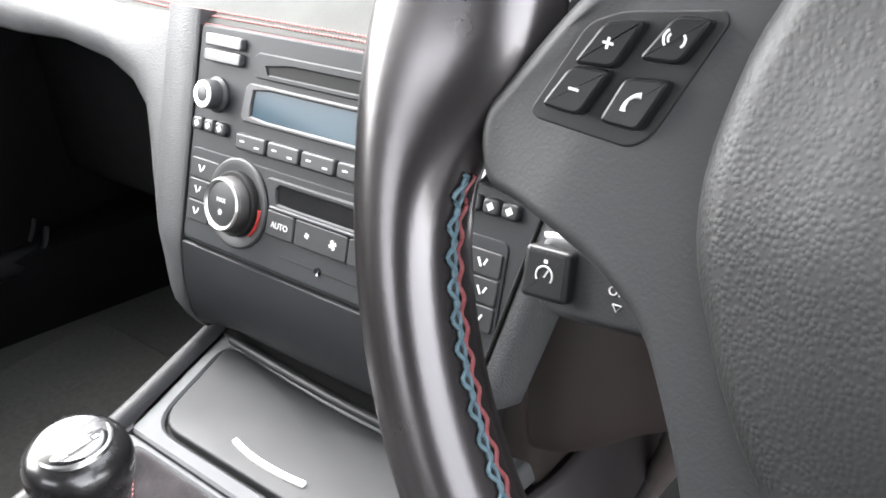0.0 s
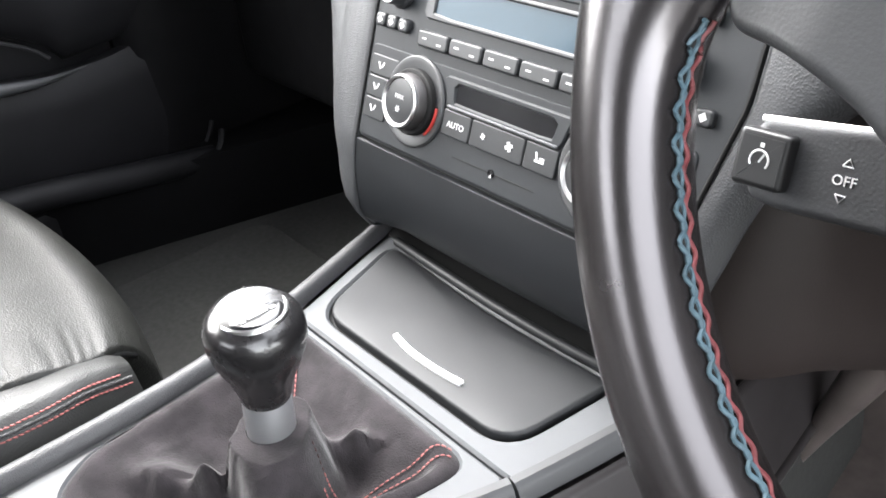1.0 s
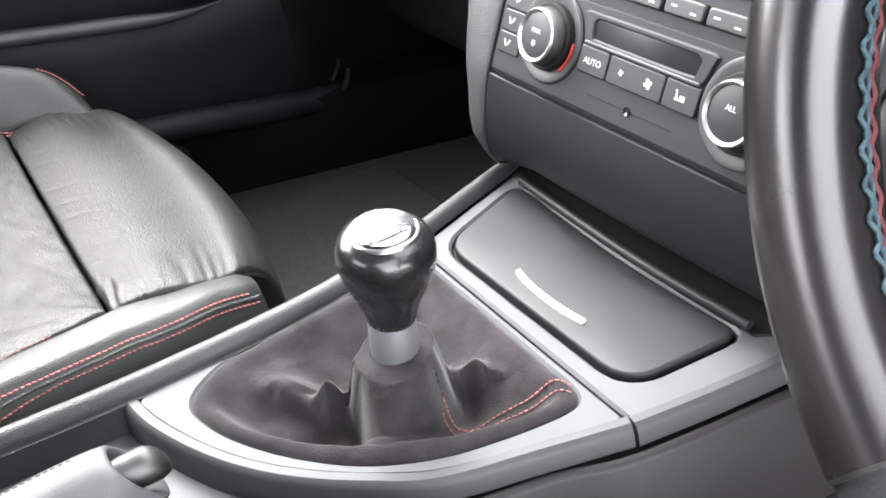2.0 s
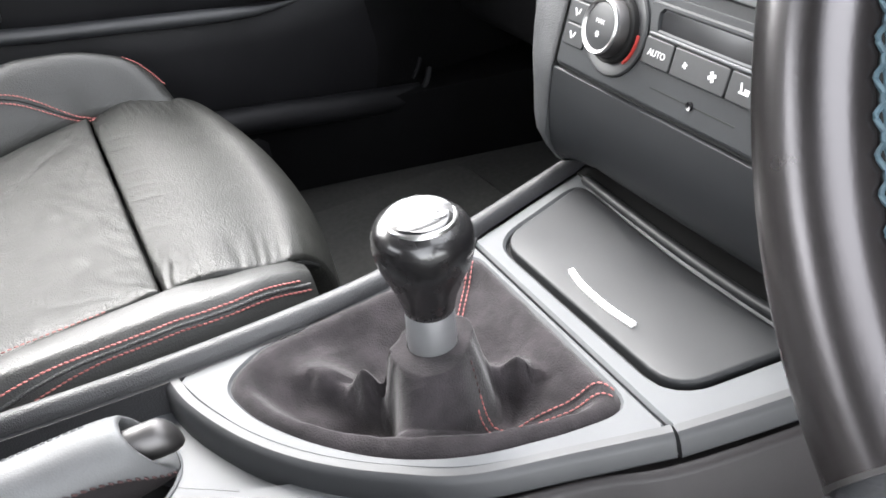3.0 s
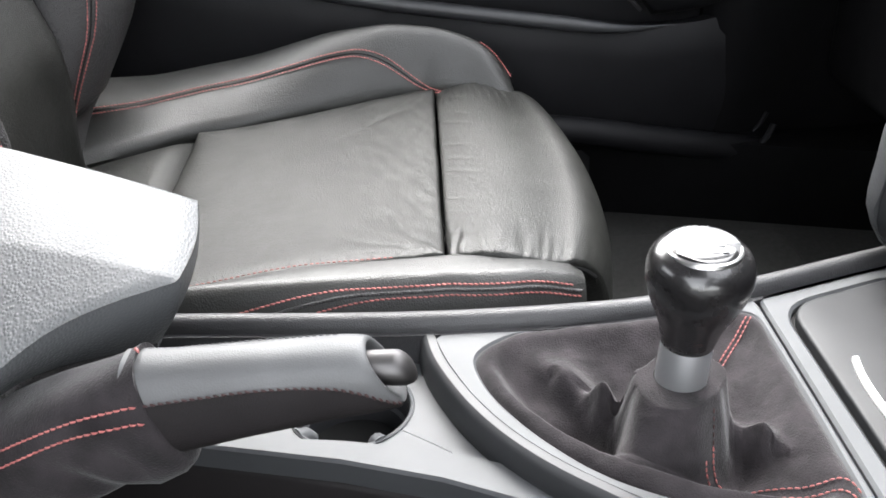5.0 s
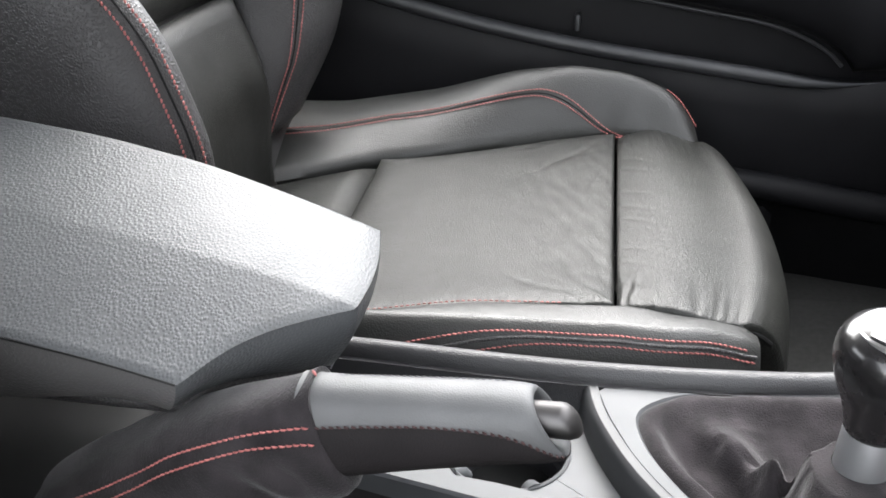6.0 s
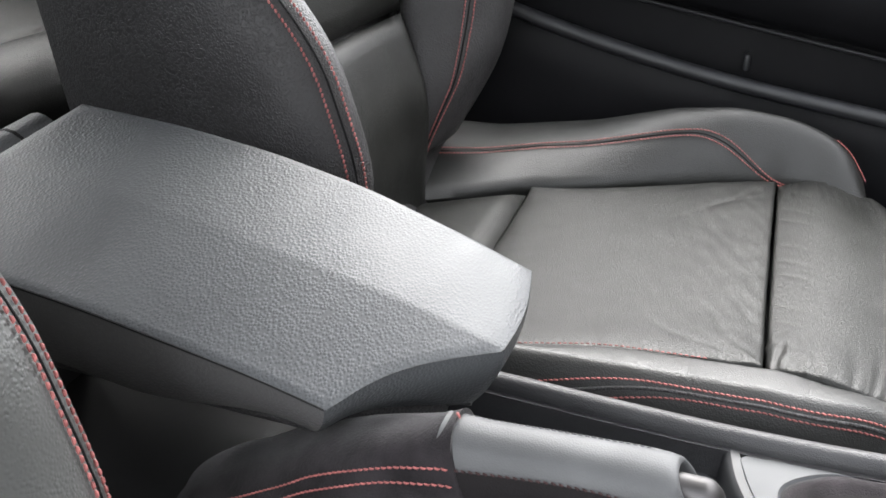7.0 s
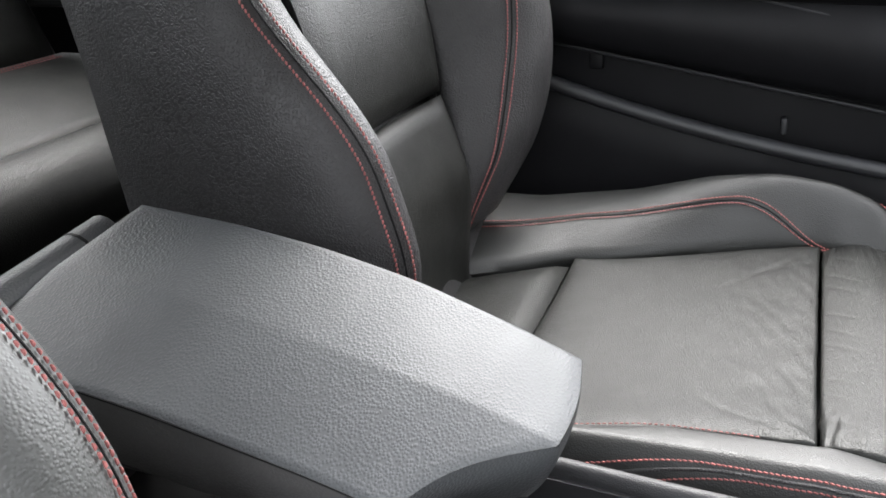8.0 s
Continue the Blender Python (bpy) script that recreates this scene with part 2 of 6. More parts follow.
def tube(name, path, radius, mat, parent=None, label="", n=10, flat=1.0, up=(0, 0, 1)):
    """A round or flattened rod along a path; radius may be a function of 0..1."""
    path = [Vector(p) for p in path]
    rings = []
    for i, p in enumerate(path):
        t = (path[min(i + 1, len(path) - 1)] - path[max(i - 1, 0)]).normalized()
        s = t.cross(Vector(up)).normalized()
        u = s.cross(t).normalized()
        r = radius(i / (len(path) - 1)) if callable(radius) else radius
        rings.append([p + r * (math.cos(a) * s + flat * math.sin(a) * u) for a in [2 * math.pi * k / n for k in range(n)]])
    return loft(name, rings, mat, parent, label)


def box(name, lo, hi, mat, parent=None, label="", bevel=0.004, seg=2, m=None):
    bm = bmesh.new()
    bmesh.ops.create_cube(bm, size=1)
    for v in bm.verts:
        v.co = Vector([(lo[i] + hi[i]) / 2 + v.co[i] * (hi[i] - lo[i]) for i in range(3)])
    if bevel:
        bmesh.ops.bevel(bm, geom=bm.edges[:], offset=bevel, segments=seg, profile=0.5, affect="EDGES")
    if m is not None:
        bm.transform(m)
    return part(name, bm, mat, parent, label, 50)


def round_poly(pts, r, n=5):
    """A closed plan outline with its corners rounded; r is one radius or one for each corner."""
    out = []
    m = len(pts)
    for i in range(m):
        p, a, b = Vector(pts[i]), Vector(pts[i - 1]), Vector(pts[(i + 1) % m])
        q = r[i] if isinstance(r, (list, tuple)) else r
        q = min(q, 0.45 * (a - p).length, 0.45 * (b - p).length)
        s, e = p + (a - p).normalized() * q, p + (b - p).normalized() * q
        for k in range(n + 1):
            t = k / n
            out.append((1 - t) ** 2 * s + 2 * t * (1 - t) * p + t * t * e)
    return out


def inset(ring, d):
    """Moves a closed plan outline inward by d (outline counter-clockwise)."""
    out = []
    m = len(ring)
    for i in range(m):
        t = (ring[(i + 1) % m] - ring[i - 1])
        nrm = Vector((-t.y, t.x)).normalized()
        out.append(ring[i] + nrm * d)
    return out


def slab(name, outline, top, bottom, mat, parent=None, label="", edge=0.002, m=None, dome=0.0, seg=3, angle=35):
    """A plate from a plan outline, its upper edge rounded."""
    if sum(a.x * b.y - b.x * a.y for a, b in zip(outline, outline[1:] + outline[:1])) < 0:
        outline = outline[::-1]
    rings = [[Vector((p.x, p.y, bottom)) for p in outline]]
    for k in range(seg + 1):
        a = math.pi / 2 * k / seg
        rings.append([Vector((p.x, p.y, top - edge + edge * math.sin(a))) for p in inset(outline, edge * (1 - math.cos(a)))])
    if not dome:
        rings.append([Vector((p.x, p.y, top)) for p in inset(outline, edge * 1.25)])
    if dome:
        c = sum((Vector((p.x, p.y, 0)) for p in outline), Vector()) / len(outline)
        last = rings[-1]
        for f in (0.8, 0.55, 0.25):
            rings.append([Vector((c.x + (p.x - c.x) * f, c.y + (p.y - c.y) * f, top + dome * (1 - f * f))) for p in last])
    if m is not None:
        rings = [[m @ p for p in r] for r in rings]
    return loft(name, rings, mat, parent, label, angle=angle)


def ring_plate(name, outer, inner, top, bottom, mat, parent=None, label="", m=None, edge=0.0015):
    """A plate with a hole; both outlines have the same number of points."""
    rings = [[(p, bottom) for p in outer], [(p, top - edge) for p in outer], [(p, top) for p in inset(outer, edge)],
             [(p, top) for p in inset(inner, -edge)], [(p, top - edge) for p in inner], [(p, bottom) for p in inner]]
    rings = [[Vector((p.x, p.y, z)) for p, z in r] for r in rings]
    if m is not None:
        rings = [[m @ p for p in r] for r in rings]
    rings.append(rings[0])
    n = len(outer)
    verts = [v for r in rings[:-1] for v in r]
    k = len(rings) - 1
    faces = [(i * n + j, i * n + (j + 1) % n, ((i + 1) % k) * n + (j + 1) % n, ((i + 1) % k) * n + j) for i in range(k) for j in range(n)]
    bm = bmesh.new()
    vs = [bm.verts.new(v) for v in verts]
    for f in faces:
        bm.faces.new([vs[i] for i in f])
    return part(name, bm, mat, parent, label, 30)


def even(outline, n, start=0):
    """n points at even steps along a closed outline."""
    closed = [p.copy() for p in outline] + [outline[0].copy()]
    total = sum((b - a).length for a, b in zip(closed, closed[1:]))
    return resample(closed, total / n * 0.99999)[:n]


def pad(name, surf, nu, nv, mat, parent, label="", r=0.012, depth=0.03, edges=(1, 1, 1, 1), power=1.0):
    """An upholstered panel over surf(u, v): its edges roll down into the seams. edges: which of u0, u1, v0, v1 roll."""
    P = [[Vector(surf(i / nu, j / nv)) for j in range(nv + 1)] for i in range(nu + 1)]
    N = [[None] * (nv + 1) for _ in range(nu + 1)]
    for i in range(nu + 1):
        for j in range(nv + 1):
            du = P[min(i + 1, nu)][j] - P[max(i - 1, 0)][j]
            dv = P[i][min(j + 1, nv)] - P[i][max(j - 1, 0)]
            N[i][j] = du.cross(dv).normalized()
    top, bot = {}, {}
    verts, faces = [], []
    for i in range(nu + 1):
        for j in range(nv + 1):
            d = 1e9
            for on, q in zip(edges, (P[0][j], P[nu][j], P[i][0], P[i][nv])):
                if on:
                    d = min(d, (P[i][j] - q).length)
            drop = r - math.sqrt(max(0, r * r - (r - d) ** 2)) if d < r else 0
            top[i, j] = len(verts)
            verts.append(P[i][j] - N[i][j] * drop)
    rim = [(i, 0) for i in range(nu)] + [(nu, j) for j in range(nv)] + [(i, nv) for i in range(nu, 0, -1)] + [(0, j) for j in range(nv, 0, -1)]
    for i in range(nu):
        for j in range(nv):
            faces.append((top[i, j], top[i + 1, j], top[i + 1, j + 1], top[i, j + 1]))
    for ij in rim:
        bot[ij] = len(verts)
        verts.append(P[ij[0]][ij[1]] - N[ij[0]][ij[1]] * (r + depth))
    for a, b in zip(rim, rim[1:] + rim[:1]):
        faces.append((top[b], top[a], bot[a], bot[b]))
    faces.append(tuple(bot[ij] for ij in rim[::-1]))
    return mesh_ob(name, verts, faces, mat, parent, label, 60)


def stitches(name, path, normal, mat, parent, length=0.0042, gap=0.0022, thick=0.0006, label="", lift=0.0004, slant=0.0):
    """A row of thread stitches along a path; normal is a vector or a function of a place."""
    pts = resample([Vector(p) for p in path], 0.0004)
    step = max(1, round((length + gap) / 0.0004))
    ln = max(1, round(length / 0.0004))
    verts, faces = [], []
    for i in range(0, len(pts) - ln - 1, step):
        a, b = pts[i], pts[i + ln]
        t = (b - a).normalized()
        nv = Vector(normal(a) if callable(normal) else normal)
        s = t.cross(nv).normalized()
        u = s.cross(t)
        a, b = a - s * slant, b + s * slant
        t = (b - a).normalized()
        s = t.cross(u).normalized()
        o = len(verts)
        for q, f in ((0.0, 0.35), (0.25, 1.0), (0.75, 1.0), (1.0, 0.35)):
            c = a.lerp(b, q) + u * (lift * (1 if 0.1 < q < 0.9 else 0.2))
            for k in range(6):
                an = math.pi * k / 3
                verts.append(c + thick * f * (math.cos(an) * s + math.sin(an) * u))
        for r_ in range(3):
            for k in range(6):
                faces.append((o + r_ * 6 + k, o + r_ * 6 + (k + 1) % 6, o + r_ * 6 + 6 + (k + 1) % 6, o + r_ * 6 + 6 + k))
        faces.append(tuple(o + k for k in range(5, -1, -1)))
        faces.append(tuple(o + 18 + k for k in range(6)))
    return mesh_ob(name, verts, faces, mat, parent, label, 60)


def text_mesh(name, words, size, mat, m, parent, label="", depth=0.0002, shear=0.0):
    c = bpy.data.curves.new(name, "FONT")
    c.body, c.size, c.extrude, c.shear, c.resolution_u = words, size, depth, shear, 3
    c.align_x, c.align_y = "CENTER", "CENTER"
    tmp = bpy.data.objects.new(name, c)
    scene.collection.objects.link(tmp)
    me = bpy.data.meshes.new_from_object(tmp.evaluated_get(bpy.context.evaluated_depsgraph_get()))
    bpy.data.objects.remove(tmp)
    bpy.data.curves.remove(c)
    me.name = name
    me.transform(m)
    me.materials.clear()
    me.materials.append(mat)
    ob = new(name, me)
    ob.parent = parent
    if label:
        ob["label"] = label
    return ob


# ---- structure: ground, car shell ----
ground = mesh_ob("ground", [(-400, -400, -0.3), (400, -400, -0.3), (400, 400, -0.3), (-400, 400, -0.3)], [(0, 1, 2, 3)], ASPHALT)
tagged(ground, "grey asphalt ground under the car", "ground", kind="structure")
floor = thing("floor", "charcoal carpeted car floor with footwells", "floor", kind="structure")
box("floor_pan", (-0.80, -1.3, 0.0), (0.80, 0.95, 0.06), CARPET, floor, bevel=0.01)
# carpet of the passenger footwell, rising to the bulkhead
loft("carpet", [[Vector((x, y, z)) for x, y, z in ring] for ring in (
    [(-0.77, -0.30, 0.055), (-0.14, -0.30, 0.055), (-0.14, -0.30, 0.10), (-0.77, -0.30, 0.10)],
    [(-0.77, 0.56, 0.055), (-0.14, 0.56, 0.055), (-0.14, 0.56, 0.10), (-0.77, 0.56, 0.10)],
    [(-0.77, 0.72, 0.17), (-0.14, 0.72, 0.17), (-0.14, 0.70, 0.20), (-0.77, 0.70, 0.20)],
    [(-0.74, 0.80, 0.50), (-0.14, 0.80, 0.50), (-0.14, 0.74, 0.50), (-0.74, 0.74, 0.50)])], CARPET, floor, angle=60)
loft("driver_carpet", [[Vector((x, y, z)) for x, y, z in ring] for ring in (
    [(0.12, 0.06, 0.055), (0.77, 0.06, 0.055), (0.77, 0.06, 0.10), (0.12, 0.06, 0.10)],
    [(0.12, 0.50, 0.055), (0.77, 0.50, 0.055), (0.77, 0.50, 0.10), (0.12, 0.50, 0.10)],
    [(0.12, 0.66, 0.17), (0.77, 0.66, 0.17), (0.77, 0.64, 0.20), (0.12, 0.64, 0.20)],
    [(0.12, 0.74, 0.50), (0.74, 0.74, 0.50), (0.74, 0.70, 0.50), (0.12, 0.70, 0.50)])], FOOT, floor, "brown-grey carpet of the driver's footwell", angle=60)
mat_edge = round_poly([(-0.66, -0.05), (-0.22, -0.05), (-0.22, 0.33), (-0.66, 0.33)], 0.04)
floor_mat = tagged(slab("floor_mat", mat_edge, 0.112, 0.1005, CARPET, edge=0.004), "charcoal carpet floor mat in the footwell", "floor mat")
shell = thing("car_shell", "dark car body with roof, pillars and window openings", "car body", kind="structure")
# unseen roof with headliner, windscreen header and pillars, sized to limit incoming light
box("roof", (-0.60, -1.30, 1.18), (0.60, 0.06, 1.22), HEADLINER, shell, bevel=0.012)
box("roof_skin", (-0.62, -1.32, 1.224), (0.62, 0.08, 1.24), PAINT, shell, bevel=0.006)
# Added out of view to keep sky light out of the windscreen.
sky_block_wall = tagged(box("sky_block_wall", (-4.5, 3.6, -0.3), (9, 3.9, 4.4), ASPHALT, bevel=0.02), "unseen grey wall added to block sky light from the front", "wall", kind="structure")
for sx in (-1, 1):
    tube("front_pillar", catmull([(sx * 0.58, 0.05, 1.20), (sx * 0.66, 0.47, 0.94), (sx * 0.73, 0.92, 0.62)], 6), 0.035, PLASTIC, shell, n=12)
    tube("rear_pillar", catmull([(sx * 0.60, -1.12, 1.20), (sx * 0.69, -1.4, 0.92), (sx * 0.74, -1.6, 0.6)], 6), 0.07, PLASTIC, shell, n=12)
    box("middle_pillar", (sx * 0.70 - 0.03, -0.86, 0.06), (sx * 0.70 + 0.03, -0.75, 1.19), PLASTIC, shell, bevel=0.02)
    tube("roof_rail", [(sx * 0.60, -1.12, 1.20), (sx * 0.60, 0.05, 1.20)], 0.035, PLASTIC, shell, n=12)
box("driver_door", (0.82, 0.80, 0.06), (1.70, 0.88, 0.66), DARK, shell, bevel=0.02)
box("bulkhead", (-0.80, 0.84, 0.0), (0.80, 0.90, 0.66), FOOT_SHADE, shell, bevel=0.01)
# Unseen blocks beside the bench, sized to cut the rear light.
for sx in (-1, 1):
    box("rear_light_block", (min(sx * 0.66, sx * 0.76), -1.70, 0.60), (max(sx * 0.66, sx * 0.76), -0.80, 0.90), DARK, shell, bevel=0.03)
box("rear_panel", (-0.80, -1.75, 0.0), (0.80, -1.70, 0.72), DARK, shell, bevel=0.01)
box("rear_side", (-0.82, -1.70, 0.0), (-0.76, -0.575, 0.62), DARK, shell, bevel=0.02)
box("rear_side", (0.76, -1.70, 0.0), (0.82, -0.575, 0.62), DARK, shell, bevel=0.02)
box("parcel_shelf", (-0.74, -1.70, 0.66), (0.74, -1.35, 0.69), CARPET, shell, bevel=0.01)
box("bonnet", (-0.80, 0.92, 0.50), (0.80, 2.0, 0.62), PAINT, shell, bevel=0.05, seg=4)
# door sills
box("sill", (-0.80, -0.55, 0.0), (-0.762, 0.84, 0.205), DARK, shell, bevel=0.02, seg=3)
box("sill", (0.70, -0.55, 0.0), (0.80, 0.84, 0.205), DARK, shell, bevel=0.02, seg=3)
tube("sill_seal", catmull([(-0.728, -0.5, 0.31), (-0.728, 0.02, 0.245), (-0.728, 0.16, 0.222), (-0.728, 0.31, 0.197)], 8), 0.019, DARK, shell, n=10)
loft("kick_panel", [[Vector((x, y, z)) for x, y in ((-0.800, 0.02), (-0.768, 0.06), (-0.752, 0.13), (-0.645, 0.50), (-0.62, 0.84), (-0.80, 0.84))] for z in (0.055, 0.205, 0.215)], FOOT_SHADE, shell, angle=60)
box("cowl_side", (-0.80, 0.50, 0.20), (-0.66, 0.84, 0.60), FOOT_SHADE, shell, bevel=0.03, seg=3)

# ---- passenger door, closed ----
door = thing("door", "black passenger door card with long map pocket", "door", kind="structure")


def door_surf(lo, hi, depth):
    def s(u, v):
        y = -0.62 + 1.14 * u
        return (-0.775 + depth(y, v), y, lo(y) + (hi(y) - lo(y)) * v)
    return s


def pocket_lip(y):
    return 0.467 - 0.160 * (y + 0.47) + 0.235 * max(0, -0.12 - y) ** 2 + 1.2 * max(0, y - 0.1) ** 2


def pocket_top(y):
    z = 0.538 - 0.190 * (y + 0.467)
    if y > 0.03:
        k = max(0, 1 - ((y - 0.03) / 0.125) ** 2)
        z = pocket_lip(y) + (z - pocket_lip(y)) * math.sqrt(k)
    return z


pad("lower_card", door_surf(lambda y: 0.16, lambda y: pocket_lip(y), lambda y, v: 0.035 * v + 0.01 * math.sin(3 * v)), 30, 10, DARK, door, r=0.012, depth=0.02)
tube("pocket_lip", [(-0.735 - 0.02 * smooth(0.08, 0.21, -0.60 + 0.81 * k / 48), -0.60 + 0.81 * k / 48, pocket_lip(-0.60 + 0.81 * k / 48)) for k in range(49)], lambda t: 0.0095 - 0.0085 * smooth(0.78, 1, t), PLASTIC, door, n=10, label="smooth rolled edge of the pocket")
box("pocket_back", (-0.825, -0.62, 0.30), (-0.80, 0.52, 0.62), DARK, door, bevel=0.004)
pad("upper_card", door_surf(lambda y: pocket_top(y) if y < 0.15 else pocket_lip(y) + 0.002, lambda y: 0.68, lambda y, v: 0.05 * math.sin(math.pi * min(1, v * 1.3)) ** 0.7 + 0.01), 60, 14, DARK, door, r=0.012, depth=0.02)
tube("pocket_edge", [(-0.777, -0.60 + 0.75 * k / 60, pocket_top(-0.60 + 0.75 * k / 60) + 0.001) for k in range(61)], 0.0025, PLASTIC, door, n=8)
box("pocket_clip", (-0.798, -0.187, 0.428), (-0.780, -0.179, 0.450), PLASTIC, door, bevel=0.003)
box("pocket_hook", (-0.802, -0.437, 0.505), (-0.790, -0.418, 0.527), DARK, door, bevel=0.002)
pad("arm_rest", lambda u, v: (-0.765 + 0.060 * math.sin(math.pi * v) ** 0.6, -0.55 + 0.85 * u, 0.606 + 0.05 * v - 0.03 * u), 20, 10, DARK, door, r=0.01, depth=0.04)
for v in (0.72, 0.80):
    tube("arm_rest_seam", [(-0.764 + 0.060 * math.sin(math.pi * v) ** 0.6, -0.54 + 0.83 * k / 20, 0.607 + 0.05 * v - 0.03 * (0.01 + 0.98 * k / 20)) for k in range(21)], 0.0012, PLASTIC, door, n=6)
tube("card_seam", [(-0.726, -0.30, 0.622), (-0.724, -0.15, 0.588), (-0.724, 0.0, 0.553), (-0.728, 0.12, 0.527)], 0.0016, PLASTIC, door, n=6)
pad("front_card", lambda u, v: (-0.722 - 0.03 * smooth(0.5, 0.0, v) - 0.012 * u, lerp(0.235, 0.54, u), lerp(0.17, 0.68, v)), 24, 24, FOOT_SHADE, door, r=0.05, depth=0.002)
box("window_ledge", (-0.82, -0.62, 0.665), (-0.77, 0.80, 0.70), DARK, door, bevel=0.012, seg=3)

# door brake strap by the hinge
strap = thing("door_strap", "glossy black door check strap by the hinge", "door strap")
tube("strap", catmull([(-0.724, 0.328, 0.236), (-0.716, 0.318, 0.222), (-0.714, 0.304, 0.208), (-0.722, 0.292, 0.202)], 6), 0.005, DARK, strap, n=10, flat=0.5)
tube("strap_pin", catmull([(-0.728, 0.318, 0.252), (-0.722, 0.308, 0.238), (-0.722, 0.300, 0.228)], 6), 0.003, DARK, strap, n=8)

# ---- centre console ----
console = thing("centre_console", "dark grey plastic centre console between the seats", "console", kind="structure")
RAIL = [(-0.118, -0.42), (-0.115, -0.325), (-0.106, -0.22), (-0.101, -0.14), (-0.101, -0.06), (-0.106, 0.01), (-0.124, 0.09), (-0.146, 0.16), (-0.168, 0.23)]
rail = catmull([(x, y, 0.352) for x, y in RAIL], 6)
loft("side_rail", [[Vector((p.x + dx, p.y, p.z + dz)) for dx, dz in ((-0.0090, -0.022), (-0.0092, -0.003), (-0.0075, 0.0040), (-0.0035, 0.0080), (0.0015, 0.0085), (0.0055, 0.0060), (0.0078, 0.0010), (0.0086, -0.007), (0.0088, -0.022))] for p in rail], RAILM, console, "grained padded rail along the tunnel", angle=50)
# left flank of the tunnel below the rail
loft("tunnel_side", [[Vector((p.x - 0.006, p.y, 0.350)), Vector((p.x + 0.012, p.y, 0.350)), Vector((p.x + 0.012, p.y, 0.05)), Vector((p.x - 0.03, p.y, 0.05)), Vector((p.x - 0.012, p.y, 0.33))] for p in rail], RAILM, console)
# right flank
RSIDE = [(-0.035, -0.46), (-0.014, -0.30), (0.026, -0.156), (0.058, -0.085), (0.086, -0.03), (0.104, 0.036), (0.124, 0.087), (0.143, 0.20), (0.149, 0.26), (0.134, 0.36), (0.112, 0.50)]
rside = catmull([(x, y, 0.345) for x, y in RSIDE], 6)


def f_out(y):
    return 0.0095 * smooth(-0.12, -0.04, y)


def f_top(y):
    return lerp(0.318, 0.3335, smooth(-0.12, -0.04, y))


loft("flank_lower", [[Vector((p.x - 0.02, p.y, f_top(p.y) - 0.004)), Vector((p.x + f_out(p.y) - 0.002, p.y, f_top(p.y) - 0.003)), Vector((p.x + f_out(p.y), p.y, f_top(p.y))), Vector((p.x + 0.003 + f_out(p.y), p.y, f_top(p.y) - 0.0005)), Vector((p.x + 0.006 + f_out(p.y), p.y, f_top(p.y) - 0.004)), Vector((p.x + 0.022 + f_out(p.y), p.y, 0.235)), Vector((p.x - 0.02, p.y, 0.235))] for p in rside], FLANK, console, angle=50)
tube("flank_bead", [Vector((p.x + 0.021 + f_out(p.y), p.y, 0.238)) for p in rside], 0.005, FLANK, console, n=10)
loft("flank_base", [[Vector((p.x - 0.02, p.y, 0.237)), Vector((p.x + 0.024, p.y, 0.237)), Vector((p.x + 0.035, p.y, 0.05)), Vector((p.x - 0.02, p.y, 0.05))] for p in rside], CARPET, console)
# core that closes the console under the trim plates
loft("core", [[Vector((a.x + 0.004, a.y, 0.29)), Vector((b.x - 0.004, a.y, 0.29)), Vector((b.x, a.y, 0.05)), Vector((a.x, a.y, 0.05))] for a, b in zip(rail, [rside[min(len(rside) - 1, int(k * len(rside) / len(rail)))] for k in range(len(rail))])], GAP, console)

# gear surround plate with the hole for the boot
NP = 96
gear_outer = even(round_poly([(-0.090, -0.143), (-0.060, -0.136), (-0.019, -0.120), (0.012, -0.1015), (0.038, -0.080), (0.062, -0.054), (0.0865, -0.021), (0.1055, 0.034), (0.1225, 0.0865), (0.010, 0.0872), (-0.114, 0.088), (-0.1005, 0.022), (-0.092, -0.06)], [0.006, 0.02, 0.02, 0.02, 0.02, 0.02, 0.02, 0.02, 0.003, 0.02, 0.003, 0.03, 0.03]), NP)
boot_line = round_poly([(-0.063, -0.117), (-0.025, -0.109), (0.013, -0.088), (0.053, -0.0545), (0.079, -0.012), (0.0925, 0.042), (0.0965, 0.0795), (0.005, 0.0815), (-0.0985, 0.0815), (-0.0955, 0.0), (-0.090, -0.055), (-0.084, -0.092)], [0.02, 0.02, 0.02, 0.025, 0.025, 0.025, 0.018, 0.05, 0.014, 0.05, 0.03, 0.02])


def match(outer, inner_line, c):
    """The points of an inner outline that lie in the same directions from c as those of the outer one."""
    segs = list(zip(inner_line, inner_line[1:] + inner_line[:1]))
    out = []
    for p in outer:
        d = p - c
        best = None
        for a, b in segs:
            e = b - a
            den = d.x * e.y - d.y * e.x
            if abs(den) < 1e-12:
                continue
            w = a - c
            s = (w.x * e.y - w.y * e.x) / den
            k = (w.x * d.y - w.y * d.x) / den
            if s > 0 and -1e-6 <= k <= 1 + 1e-6 and (best is None or s < best):
                best = s
        out.append(c + d * (best or 0.8))
    return out


